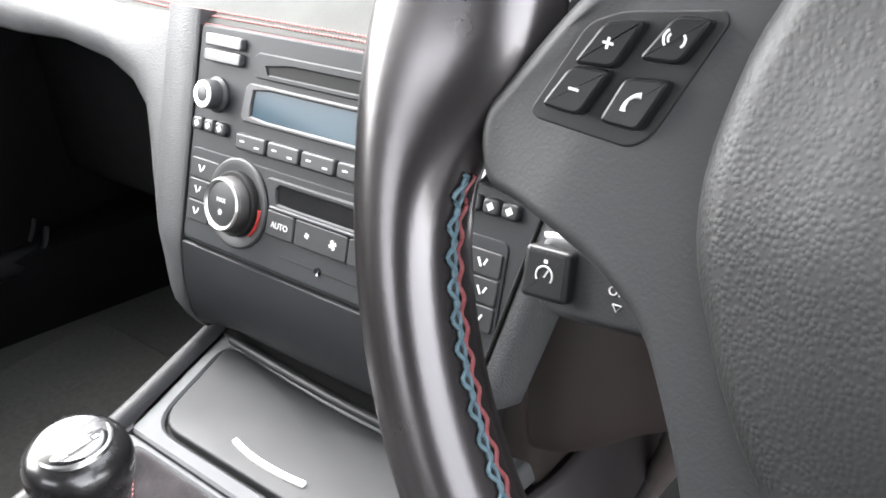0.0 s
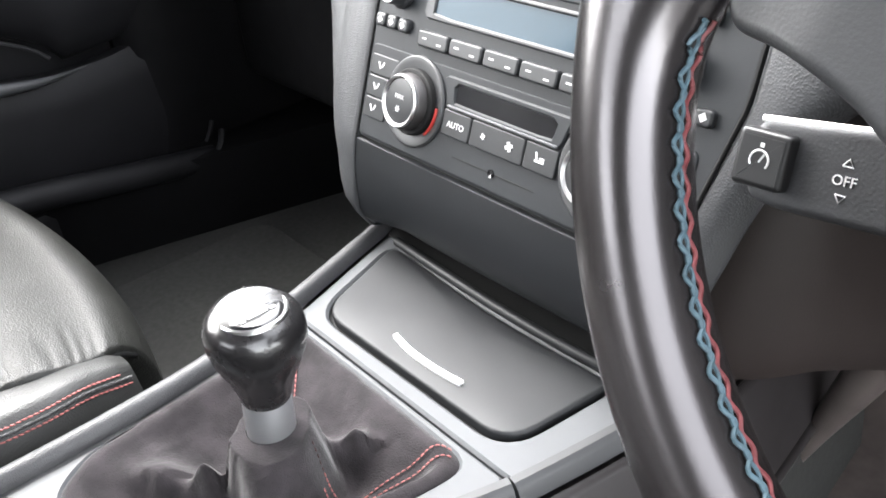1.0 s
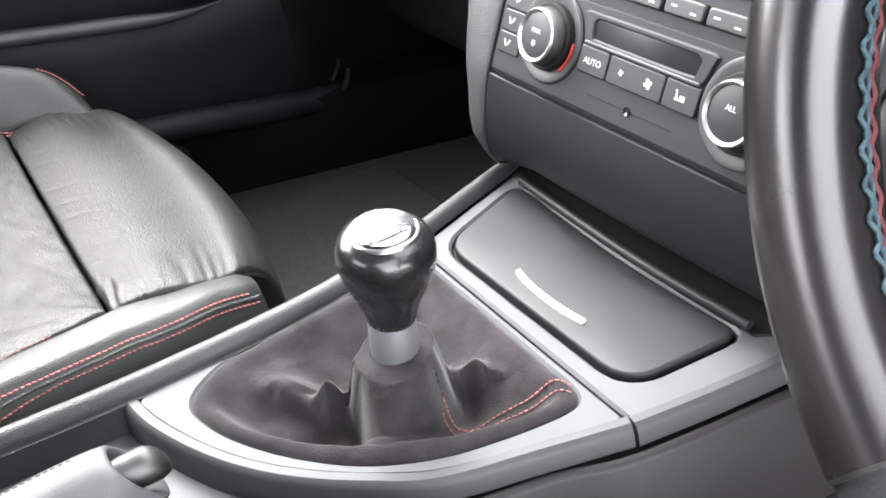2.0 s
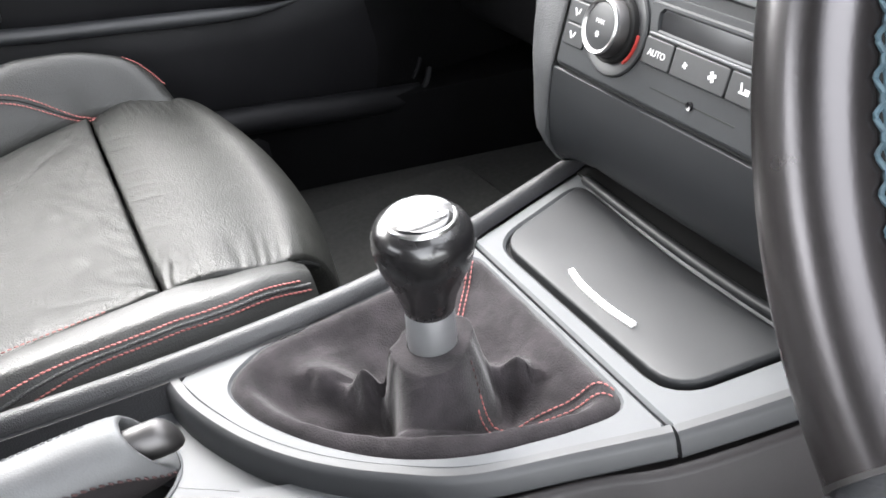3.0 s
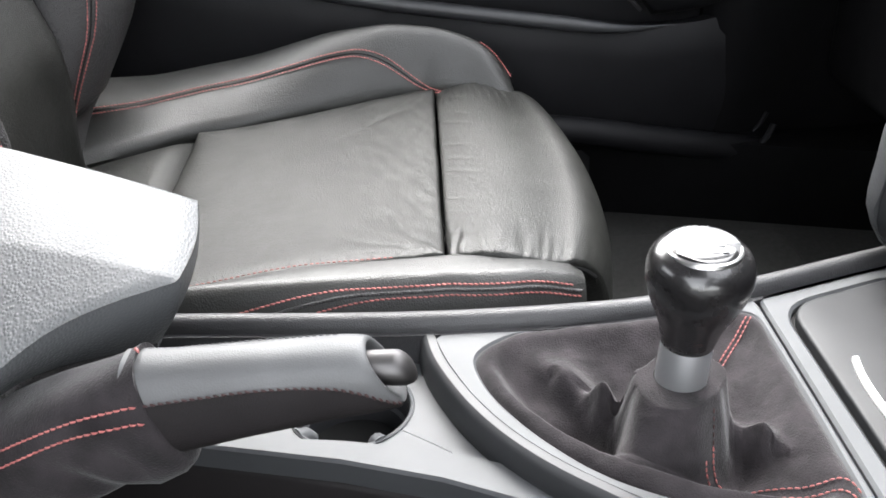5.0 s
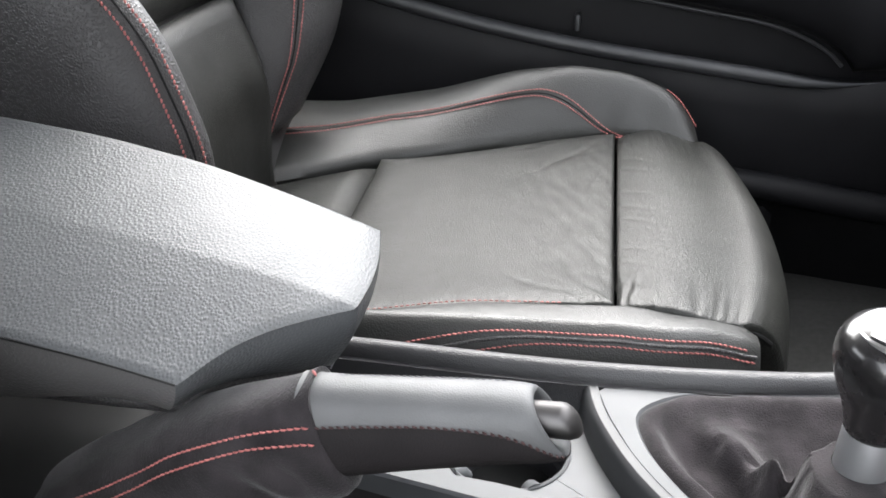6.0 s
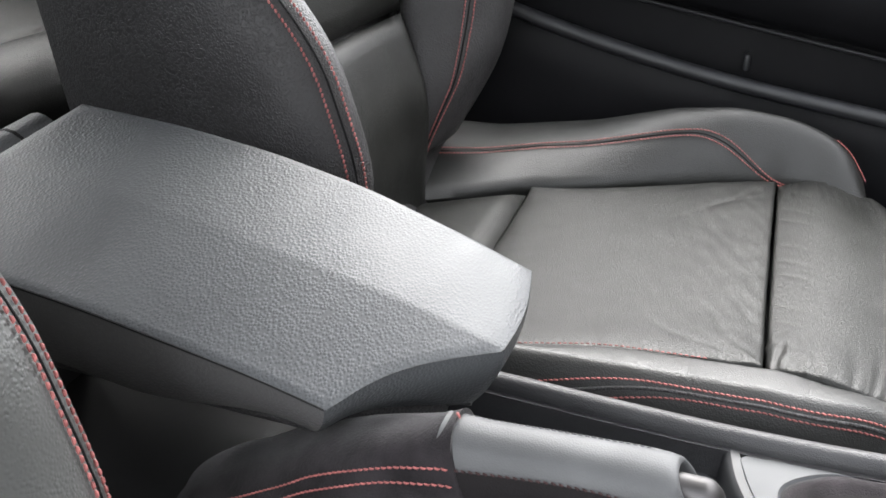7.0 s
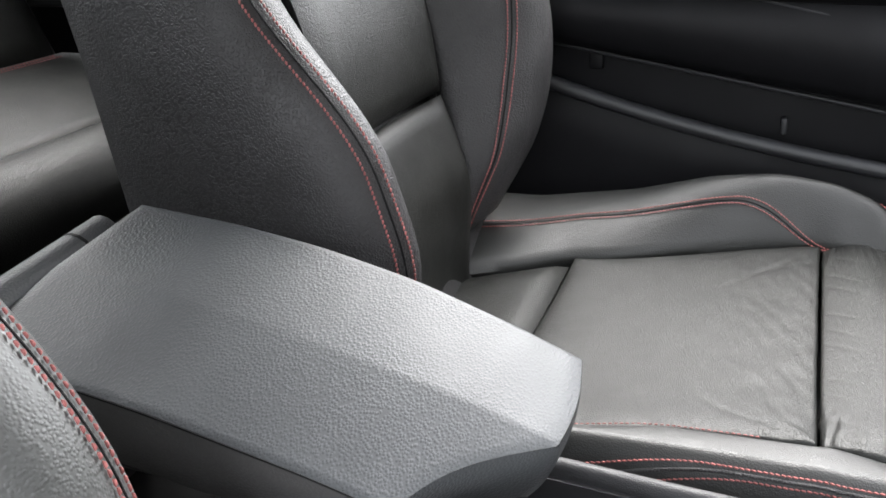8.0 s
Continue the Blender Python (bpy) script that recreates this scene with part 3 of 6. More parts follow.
BC = Vector((0.0, 0.0))
boot_ring = match(gear_outer, boot_line, BC)
tagged(ring_plate("gear_surround", gear_outer, boot_ring, 0.350, 0.320, TRIM, edge=0.002), "satin grey trim plate round the gear boot", "trim", kind="structure")
def band(name, path, prof, mat, parent, label=""):
    """A moulding swept along a plan line; prof gives steps out from the line and heights."""
    pts = [Vector((p.x, p.y)) for p in path]
    out = []
    for i, p in enumerate(pts):
        t = pts[min(i + 1, len(pts) - 1)] - pts[max(i - 1, 0)]
        n = Vector((t.y, -t.x)).normalized()
        rows_ = prof(p) if callable(prof) else prof
        out.append([Vector((p.x + n.x * o, p.y + n.y * o, z)) for o, z in rows_])
    return loft(name, out, mat, parent, label, angle=28)


# bevelled edges that wrap the two trim plates, coloured dark for their shaded face
def trim_edge(p):
    """The edge stands tall over the low tray and short over the flank."""
    foot = lerp(0.3265, 0.3352, smooth(-0.09, -0.03, p.y))
    return [(-0.0050, 0.3498), (-0.0045, 0.3503), (0.0010, 0.3503), (0.0030, 0.3490), (0.0050, 0.3460), (0.0072, foot + 0.0023), (0.0068, foot + 0.0008), (0.0050, foot), (-0.006, foot)]


band("surround_edge", catmull([(-0.0930, -0.146, 0), (-0.060, -0.1395, 0), (-0.019, -0.1230, 0), (0.0125, -0.1045, 0), (0.0390, -0.0828, 0), (0.0632, -0.0566, 0), (0.0885, -0.022, 0), (0.1072, 0.034, 0), (0.1240, 0.0868, 0)], 8), trim_edge, EDGEM, console, "bevelled edge of the trim plate, coloured dark as in shade")
band("storage_edge", catmull([(0.1251, 0.0881, 0), (0.1350, 0.140, 0), (0.1425, 0.19, 0), (0.1455, 0.224, 0)], 6), trim_edge, EDGEM, console, "bevelled edge of the trim plate, coloured dark as in shade")
# low tray behind it with the cup holder
tray_line = round_poly([(-0.108, -0.42), (-0.030, -0.42), (-0.018, -0.30), (0.018, -0.165), (0.050, -0.095), (0.092, -0.02), (0.05, -0.06), (-0.01, -0.115), (-0.09, -0.150)], 0.004)
CUP = Vector((-0.043, -0.197))
tray_ring = even(tray_line, NP)
cup_ring = [CUP + (p - CUP).normalized() * 0.0385 for p in tray_ring]
ring_plate("tray", tray_ring, cup_ring, 0.328, 0.312, TRIM, console, "light grey satin tray with a round cup hole")


def cup_rings(rz):
    return [[Vector((CUP.x + r * math.cos(a), CUP.y + r * math.sin(a), z)) for a in [2 * math.pi * k / 64 for k in range(64)]] for r, z in rz]


loft("cup_rim", cup_rings(((0.0415, 0.3270), (0.0412, 0.3288), (0.0400, 0.3294), (0.0388, 0.3288), (0.0384, 0.3180))), TRIM, console, "satin grey rim of the cup holder", caps=False)
loft("cup_holder", cup_rings(((0.0390, 0.3190), (0.0380, 0.3195), (0.0372, 0.3050), (0.0345, 0.3035), (0.0340, 0.2880), (0.0310, 0.2865), (0.0305, 0.2620), (0.0290, 0.2600), (0.001, 0.2590))), PLASTIC, console, "dark stepped cup holder", caps=False)
for a in (0.53, 2.6, -0.93):
    tube("cup_grip", [(CUP.x + q * math.cos(a), CUP.y + q * math.sin(a), z) for q, z in ((0.041, 0.3235), (0.035, 0.3225), (0.0315, 0.318))], lambda t: 0.0075 - 0.002 * t, TRIM, console, n=12)

loft("tray_band", [[Vector((x0, y, 0.326)), Vector((x0, y, 0.3315)), Vector((x0 + 0.0015, y, 0.333)), Vector((x1 - 0.002, y, 0.333)), Vector((x1, y, 0.331)), Vector((x1 + 0.002, y, 0.318))] for x0, x1, y in ((-0.040, -0.022, -0.44), (-0.021, -0.010, -0.30), (-0.006, 0.014, -0.20), (0.007, 0.034, -0.14), (0.030, 0.060, -0.085), (0.062, 0.090, -0.028))], TRIM, console, "light grey trim strip along the tray", angle=30)
box("brake_shelf", (-0.02, -0.58, 0.06), (0.105, -0.10, 0.262), GAP, console, bevel=0.012)
# Black filler added where only deep shade lies between console and seat.
box("tunnel_shade_block", (0.10, -0.60, 0.06), (0.205, -0.16, 0.235), GAP, console, "black block standing in for the shade beside the tunnel", bevel=0.03, seg=4)

# storage plate in front, and its lid
front_line = round_poly([(-0.116, 0.0900), (0.124, 0.0880), (0.141, 0.19), (0.1445, 0.228), (-0.168, 0.228), (-0.158, 0.20)], [0.003, 0.003, 0.02, 0.01, 0.01, 0.02])
lid_line = round_poly([(-0.100, 0.1055), (0.101, 0.1055), (0.111, 0.1900), (0.06, 0.1880), (0.0, 0.1875), (-0.07, 0.1920), (-0.132, 0.1985)], [0.024, 0.024, 0.012, 0.03, 0.05, 0.03, 0.016])
front_ring = even(front_line, NP)
hole_ring = match(front_ring, [p for p in inset(lid_line, -0.0034)], Vector((0.0, 0.155)))
tagged(ring_plate("storage_surround", front_ring, hole_ring, 0.350, 0.325, TRIM, edge=0.002), "satin grey trim plate round the storage lid", "trim", kind="structure")
lid = tagged(thing("storage_lid", "charcoal satin storage lid with a silver finger bar", "lid"))
slab("lid_panel", lid_line, 0.3525, 0.33, LID, lid, edge=0.0025, dome=0.0025, seg=4, angle=60)
slab("lid_gap", inset(lid_line, -0.0030), 0.3445, 0.31, GAP, lid, edge=0.0005, angle=60)
bar_mid = catmull([(-0.0315, 0.1230, 0), (-0.014, 0.1198, 0), (0.005, 0.1187, 0), (0.024, 0.1192, 0), (0.0420, 0.1212, 0)], 4)
bar = [Vector((p.x, p.y - 0.0020)) for p in bar_mid] + [Vector((p.x, p.y + 0.0020)) for p in bar_mid[::-1]]
slab("finger_bar", bar, 0.3564, 0.350, SILVER, lid, "bright silver bar", edge=0.0008)
# Black sheet laid on the plate in place of the shadow behind the lid.
slab("lid_shade_strip", [Vector(p) for p in ((-0.150, 0.2060), (-0.07, 0.1975), (0.0, 0.1930), (0.06, 0.1930), (0.118, 0.1945), (0.141, 0.227), (-0.162, 0.227))], 0.3515, 0.34, GAP, console, edge=0.0005)
tube("lid_lip", catmull([(-0.132, 0.2025, 0.3535), (-0.08, 0.1985, 0.3540), (-0.01, 0.1945, 0.3545), (0.0475, 0.1940, 0.3545), (0.0945, 0.1958, 0.3545), (0.1125, 0.1968, 0.3540)], 8), 0.0040, LID, console, "black roll behind the storage lid", n=10)

# ---- gear lever ----
lever = thing("gear_lever", "glossy black leather gear knob with silver collar", "gear lever")
KC = Vector((0.011, 0.000, 0.378))
KT = Vector((0.023, 0.002, 0.4735))
kax = (KT - KC).normalized()
ks = kax.cross(Vector((0, 1, 0))).normalized()
ku = kax.cross(ks) * -1
ku = ks.cross(kax).normalized() * -1


def knob_ring(h, r, n=40, sq=0.0):
    c = KC + kax * h
    return [c + r * (1 + sq * math.cos(2 * a)) * (math.cos(a) * ks + math.sin(a) * ku) for a in [2 * math.pi * k / n for k in range(n)]]


loft("knob", [knob_ring(h, r) for h, r in ((0.0300, 0.0130), (0.0305, 0.0150), (0.035, 0.0158), (0.042, 0.0174), (0.050, 0.0203), (0.057, 0.0232), (0.064, 0.0258), (0.070, 0.0275), (0.0755, 0.0284), (0.081, 0.0283), (0.086, 0.0272), (0.0895, 0.0252), (0.0920, 0.0225), (0.0935, 0.0200), (0.0940, 0.0190))], KNOB, lever, "glossy worn black leather knob", angle=80)
loft("collar", [knob_ring(h, r) for h, r in ((0.000, 0.0140), (0.001, 0.0149), (0.0296, 0.0145), (0.0308, 0.0137))], COLLAR, lever, "satin silver collar")
lev = Vector((0.0, 0.02, 1.0)).normalized()


def top_ring(h, r, n=40):
    c = KC + kax * 0.0912 + lev * (h - 0.0925)
    return [c + r * Vector((math.cos(a), math.sin(a), -0.02 * math.sin(a))) for a in [2 * math.pi * k / n for k in range(n)]]


loft("badge_ring", [top_ring(h, r) for h, r in ((0.0925, 0.0205), (0.0945, 0.0200), (0.0952, 0.0190), (0.0945, 0.0180))], CHROME, lever, "chrome ring", caps=False)
loft("shift_plate", [top_ring(h, r) for h, r in ((0.0930, 0.0183), (0.0943, 0.0182), (0.0950, 0.0150), (0.0953, 0.008), (0.0954, 0.0005))], GLOSS, lever, "clear-domed shift pattern plate", angle=80)
kf = Matrix.Translation(KC + kax * 0.0912 + lev * 0.0029)
for lx in (-0.007, 0.0, 0.007):
    box("pattern_bar", (lx - 0.0008, -0.006, -0.0001), (lx + 0.0008, 0.006, 0.0002), WHITE, lever, bevel=0, m=kf)
box("pattern_bar", (-0.0075, -0.0008, -0.0001), (0.0075, 0.0008, 0.0002), WHITE, lever, bevel=0, m=kf)
for lx, ly in ((-0.007, 0.0092), (0.0, 0.0092), (0.007, 0.0092), (-0.007, -0.0092), (0.0, -0.0092), (0.007, -0.0092)):
    box("pattern_mark", (lx - 0.0012, ly - 0.0016, -0.0001), (lx + 0.0012, ly + 0.0016, 0.0002), WHITE, lever, bevel=0, m=kf)
seam_pts = []
for h, r in ((0.0905, 0.0246), (0.086, 0.0274), (0.081, 0.0285), (0.074, 0.0283), (0.066, 0.0264)):
    a = -0.35
    seam_pts.append(KC + kax * h + (r) * (math.cos(a) * ks + math.sin(a) * ku))
stitches("knob_seam", catmull(seam_pts, 6), lambda p: (p - KC) - kax * ((p - KC).dot(kax)), KNOB, lever, 0.003, 0.0015, 0.0006)

def along(table, y):
    """Straight steps through pairs of (y, value)."""
    for (y0, v0), (y1, v1) in zip(table, table[1:]):
        if y >= y1:
            return lerp(v0, v1, (y - y0) / (y1 - y0))
    return table[-1][1]


# ---- gear boot: suede gaiter with folds ----
boot = thing("gear_boot", "black suede gear boot with red stitching", "gear boot")
NB, NT = 200, 90
SAG = Vector((0.81, -0.585))
LV = Vector((0.011, 0.0))
boot_edge = inset(boot_line, -0.003) if sum(p.x * q.y - q.x * p.y for p, q in zip(boot_line, boot_line[1:])) > 0 else inset(boot_line[::-1], -0.003)
edge_ring = match([LV + Vector((math.cos(2 * math.pi * k / NB), math.sin(2 * math.pi * k / NB))) for k in range(NB)], boot_edge, LV)


def edge_radius(ang):
    f = (ang / (2 * math.pi) * NB) % NB
    i = int(f)
    return lerp((edge_ring[i % NB] - LV).length, (edge_ring[(i + 1) % NB] - LV).length, f - i)


def near_seg(x, y, a, b):
    p, a, b = Vector((x, y)), Vector(a), Vector(b)
    t = max(0, min(1, (p - a).dot(b - a) / (b - a).length_squared))
    return (p - a.lerp(b, t)).length, t


def boot_z(x, y):
    """Height of the slack cloth over the plan: a neck that sags towards the driver, folds and hollows."""
    r = math.hypot(x - LV.x, y - LV.y)
    R = edge_radius(math.atan2(y - LV.y, x - LV.x))
    along_e = (x - LV.x) * SAG.x + (y - LV.y) * SAG.y
    across = (x - LV.x) * -SAG.y + (y - LV.y) * SAG.x
    rn = math.hypot(across, along_e * (0.62 if along_e > 0 else 0.9))
    th = math.atan2(across, along_e)
    rn *= 1 + 0.05 * math.sin(3 * th + 1.2) + 0.03 * math.sin(7 * th + 0.4)
    close = smooth(-0.1, 0.6, along_e / max(r, 1e-6))
    z = 0.3285
    z += along(((1.0, 0.0), (0.040, 0.0), (0.0345, 0.002), (0.0310, 0.010), (0.0282, 0.024), (0.0258, 0.037), (0.0235, 0.0475), (0.0210, 0.0535), (0.0180, 0.0560), (0.0, 0.0565)), rn)
    # the cloth climbs from the pit to the surround: gently on the far side, as a broad padded lip on the near side
    z += lerp(0.0205 * smooth(0.030, R - 0.004, r), 0.0205 * smooth(R - 0.036, R - 0.012, r), close)
    k = (R - r) / 0.016
    z += 0.0045 * math.exp(-((k - 0.8) / 0.6) ** 2) - 0.0045 * math.exp(-(k / 0.25) ** 2)
    for a_, b_, wf, wb, h0, h1 in (((-0.072, -0.086), (-0.036, -0.060), 0.010, 0.018, 0.001, 0.009), ((-0.036, -0.060), (-0.007, -0.041), 0.006, 0.016, 0.009, 0.018), ((-0.007, -0.041), (0.009, -0.036), 0.005, 0.010, 0.018, 0.005),
                                   ((0.010, 0.020), (0.029, 0.045), 0.006, 0.014, 0.022, 0.013), ((0.029, 0.045), (0.034, 0.052), 0.005, 0.009, 0.011, 0.0), ((-0.03, 0.045), (-0.008, 0.026), 0.014, 0.014, 0.002, 0.006)):
        d, t = near_seg(x, y, a_, b_)
        q = Vector(a_).lerp(Vector(b_), t)
        w = wf if (x - q.x) * SAG.x + (y - q.y) * SAG.y > 0 else wb
        z += (lerp(h0, h1, t)) * math.exp(-(d / w) ** 2)
    for cx, cy, w, h in ((0.004, -0.058, 0.013, -0.009), (0.019, -0.036, 0.008, -0.010), (-0.032, -0.078, 0.013, -0.004), (0.036, -0.028, 0.013, -0.004), (0.042, 0.028, 0.013, -0.008), (-0.045, -0.010, 0.022, -0.004)):
        z += h * math.exp(-((x - cx) ** 2 + (y - cy) ** 2) / w ** 2)
    z += 0.0010 * noise.noise(Vector((x * 60, y * 60, 0))) + 0.0004 * noise.noise(Vector((x * 190, y * 190, 3)))
    return min(z, 0.3800)


bv, bf = [], []
for j in range(NT + 1):
    for i in range(NB):
        a = 2 * math.pi * i / NB
        r = lerp((edge_ring[i] - LV).length, 0.0152, (j / NT) ** 0.8)
        x, y = LV.x + r * math.cos(a), LV.y + r * math.sin(a)
        bv.append((x, y, boot_z(x, y)))
for j in range(NT):
    for i in range(NB):
        bf.append((j * NB + i, j * NB + (i + 1) % NB, (j + 1) * NB + (i + 1) % NB, (j + 1) * NB + i))
mesh_ob("gaiter", bv, bf, SUEDE, boot, "black suede gaiter with slack folds", 80)


def boot_line_up(pts, lift=0.0007):
    return [Vector((p.x, p.y, boot_z(p.x, p.y) + lift)) for p in catmull([(x, y, 0) for x, y in pts], 10)]


seam_a = [(0.080, 0.0795), (0.072, 0.073), (0.063, 0.056), (0.055, 0.037), (0.0495, 0.022), (0.0455, 0.0165), (0.0415, 0.0143), (0.0385, 0.0138)]
stitches("red_stitching", boot_line_up(seam_a), (0.1, -0.3, 1), RED, boot, 0.0030, 0.0010, 0.0005)
stitches("red_stitching", boot_line_up([(0.086, 0.0745), (0.077, 0.067), (0.0675, 0.051), (0.0595, 0.033), (0.0540, 0.018), (0.0490, 0.010), (0.0440, 0.0085)]), (0.1, -0.3, 1), RED, boot, 0.0030, 0.0010, 0.0005)
stitches("red_stitching", boot_line_up([(0.0385, 0.0138), (0.0365, 0.0137), (0.0345, 0.0136), (0.0325, 0.0135)]), (0.7, -0.4, 0.5), GRIP_SEAM, boot, 0.003, 0.002, 0.0004)
seam_b = [(-0.086, 0.072), (-0.062, 0.052), (-0.040, 0.034), (-0.02, 0.02)]
stitches("red_stitching", boot_line_up(seam_b), (0, -0.2, 1), RED, boot, 0.0030, 0.0010, 0.0005)
stitches("red_stitching", boot_line_up([(x + 0.0018, y + 0.0026) for x, y in seam_b]), (0, -0.2, 1), RED, boot, 0.0030, 0.0010, 0.0005)

# ---- hand brake ----
brake = thing("hand_brake", "hand brake lever in black leather with suede boot", "hand brake")
brake.location = (0, 0.0025, -0.002)
HX = 0.0838


def oval(y, z, rx, rz, n=32, x=HX, hang=1.0):
    """A rounded section; hang lengthens its lower half."""
    out = []
    for k in range(n):
        c, q = math.cos(2 * math.pi * k / n), math.sin(2 * math.pi * k / n)
        out.append(Vector((x + rx * math.copysign(abs(c) ** 0.8, c), y, z + rz * (hang if q < 0 else 1.0) * math.copysign(abs(q) ** 0.85, q))))
    return out


# the grip's end is cut on the slant and hollowed for the button; each row: place, height, half width, half height, slant
GRIP_ROWS = ((-0.1841, 0.4531, 0.0095, 0.0098, 0.6), (-0.1727, 0.4522, 0.0102, 0.0109, 0.6), (-0.1674, 0.4518, 0.0111, 0.0120, 0.6), (-0.1650, 0.4512, 0.0125, 0.0132, 0.6), (-0.1646, 0.4509, 0.0142, 0.0146, 0.6), (-0.1666, 0.4506, 0.0158, 0.0158, 0.55), (-0.1723, 0.4501, 0.0170, 0.0167, 0.42), (-0.1815, 0.4494, 0.0177, 0.0177, 0.22), (-0.1929, 0.4485, 0.0181, 0.0186, 0.1), (-0.2279, 0.4444, 0.0184, 0.0218, 0), (-0.2630, 0.4400, 0.0189, 0.0250, 0), (-0.2850, 0.4391, 0.0189, 0.0267, 0))


def grip_point(row, a, out=0.0):
    y, z, rx, rz, cut = row
    dz = (rz + out) * math.copysign(abs(math.sin(a)) ** 0.85, math.sin(a))
    return Vector((HX + (rx + out) * math.copysign(abs(math.cos(a)) ** 0.8, math.cos(a)), y - cut * (z + dz - 0.4505), z + dz))


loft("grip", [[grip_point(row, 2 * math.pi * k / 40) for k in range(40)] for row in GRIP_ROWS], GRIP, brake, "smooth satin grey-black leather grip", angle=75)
GRIP_LINE = ((-0.149, 0.4343), (-0.156, 0.4373), (-0.163, 0.4426), (-0.1736, 0.4492), (-0.1841, 0.4531), (-0.1973, 0.4551), (-0.2236, 0.4549), (-0.2543, 0.4522), (-0.2893, 0.4487))
# leather coloured darker on the underside, up to the seam
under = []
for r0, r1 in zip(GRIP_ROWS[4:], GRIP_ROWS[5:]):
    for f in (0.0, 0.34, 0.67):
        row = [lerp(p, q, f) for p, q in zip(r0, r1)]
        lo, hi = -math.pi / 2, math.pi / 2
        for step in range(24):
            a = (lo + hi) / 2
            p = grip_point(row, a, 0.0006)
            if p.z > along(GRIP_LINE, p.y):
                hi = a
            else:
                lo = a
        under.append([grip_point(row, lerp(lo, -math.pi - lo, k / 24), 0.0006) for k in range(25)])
loft("grip_underside", under, GRIP_UNDER, brake, "darker leather on the grip's underside", closed=False, caps=False, angle=75)
btn = Vector((0, 1, -0.06)).normalized()
bup = Vector((1, 0, 0)).cross(btn).normalized()
bo = Vector((HX, -0.1626, 0.4518))
button_rings = []
for dist, r, tilt in ((-0.021, 0.0075, 0), (-0.0088, 0.0083, 0), (-0.0009, 0.0085, 0.0), (0.0004, 0.0087, 0.0), (0.0053, 0.0085, 0.25), (0.0083, 0.0072, 0.4), (0.0101, 0.0054, 0.45), (0.0108, 0.0035, 0.45), (0.0111, 0.0005, 0.45)):
    button_rings.append([bo + btn * (dist - tilt * r * math.sin(q)) + r * (math.cos(q) * Vector((1, 0, 0)) + math.sin(q) * bup) for q in [2 * math.pi * k / 36 for k in range(36)]])
loft("release_button", button_rings, GUNMETAL, brake, "dull metal push button with bevelled end", angle=50)
stitches("grip_seam", [arc[0] + Vector((0, 0, 0.0007)) for arc in under[::-1]], (1, 0, 0.2), GRIP_SEAM, brake, 0.0026, 0.001, 0.0006, lift=0.0005, slant=0.0005)
stitches("top_seam", catmull([(0.0751, y, z) for y, z in ((-0.2788, 0.4638), (-0.263, 0.4633), (-0.2279, 0.4648), (-0.1929, 0.4658), (-0.1841, 0.4656))], 8), (-0.3, 0, 1), GRIP, brake, 0.0023, 0.0007, 0.00045, lift=0.0, label="raised seam along the grip")
# suede gaiter, slack under the grip and spreading towards the tunnel: place along, height, centre, half width, half height, hang of the underside
GAITER = ((-0.2692, 0.4380, 0.0838, 0.0180, 0.0267, 1.0), (-0.2692, 0.4380, 0.0838, 0.0207, 0.0295, 1.05), (-0.2718, 0.4382, 0.0838, 0.0214, 0.0303, 1.22), (-0.2806, 0.4382, 0.0838, 0.0216, 0.0275, 1.60), (-0.2911, 0.4377, 0.0835, 0.0220, 0.0240, 1.80), (-0.3172, 0.4287, 0.0807, 0.0240, 0.0228, 2.08), (-0.359, 0.3990, 0.0701, 0.0300, 0.0312, 2.1), (-0.404, 0.3640, 0.0579, 0.0370, 0.0355, 2.28), (-0.4575, 0.3250, 0.0501, 0.0430, 0.0400, 2.0), (-0.496, 0.2980, 0.0501, 0.0450, 0.0360, 1.8), (-0.5345, 0.2800, 0.0501, 0.0440, 0.0270, 1.6))
gaiter = []
for k, (y, z, x, rx, rz, hang) in enumerate(GAITER):
    sk = 1 - smooth(0.5, 4, k)
    ring = oval(y, z, rx, rz, 64, x, hang)
    gaiter.append([p + Vector((0, 0.34 * sk * (0.438 - max(p.z, 0.40)), 0)) for p in ring])
gaiter = gaiter[:4] + [[catmull([g[j] for g in gaiter[3:]], 8)[m] for j in range(64)] for m in range(1, 8 * (len(GAITER) - 4) + 1)]
for m, ring in enumerate(gaiter[4:]):
    for j, p in enumerate(ring):
        # soft creases that run from the grip's rear down to the tunnel
        fade = smooth(0, 8, m)
        low = smooth(0.30, -0.6, math.sin(2 * math.pi * j / 64))
        p.x += fade * (0.0022 * low * math.sin(p.y * 160 + p.z * 210) + 0.0012 * noise.noise(Vector((p.y * 40, p.z * 40, 2.0))))
        p.z += fade * 0.0014 * noise.noise(Vector((p.x * 45, p.y * 45, 5.0)))
loft("brake_gaiter", gaiter, SUEDE, brake, "black suede brake boot", angle=80)


def gaiter_at(y, z):
    """The place on the gaiter's driver side at a given place along it and height."""
    near_ = sorted((p for ring in gaiter[2:] for j, p in enumerate(ring) if j < 14 or j > 52), key=lambda p: (p.y - y) ** 2 + (p.z - z) ** 2)[:4]
    w = [1 / (1e-7 + (p.y - y) ** 2 + (p.z - z) ** 2) for p in near_]
    return Vector((sum(p.x * q for p, q in zip(near_, w)) / sum(w), y, z))


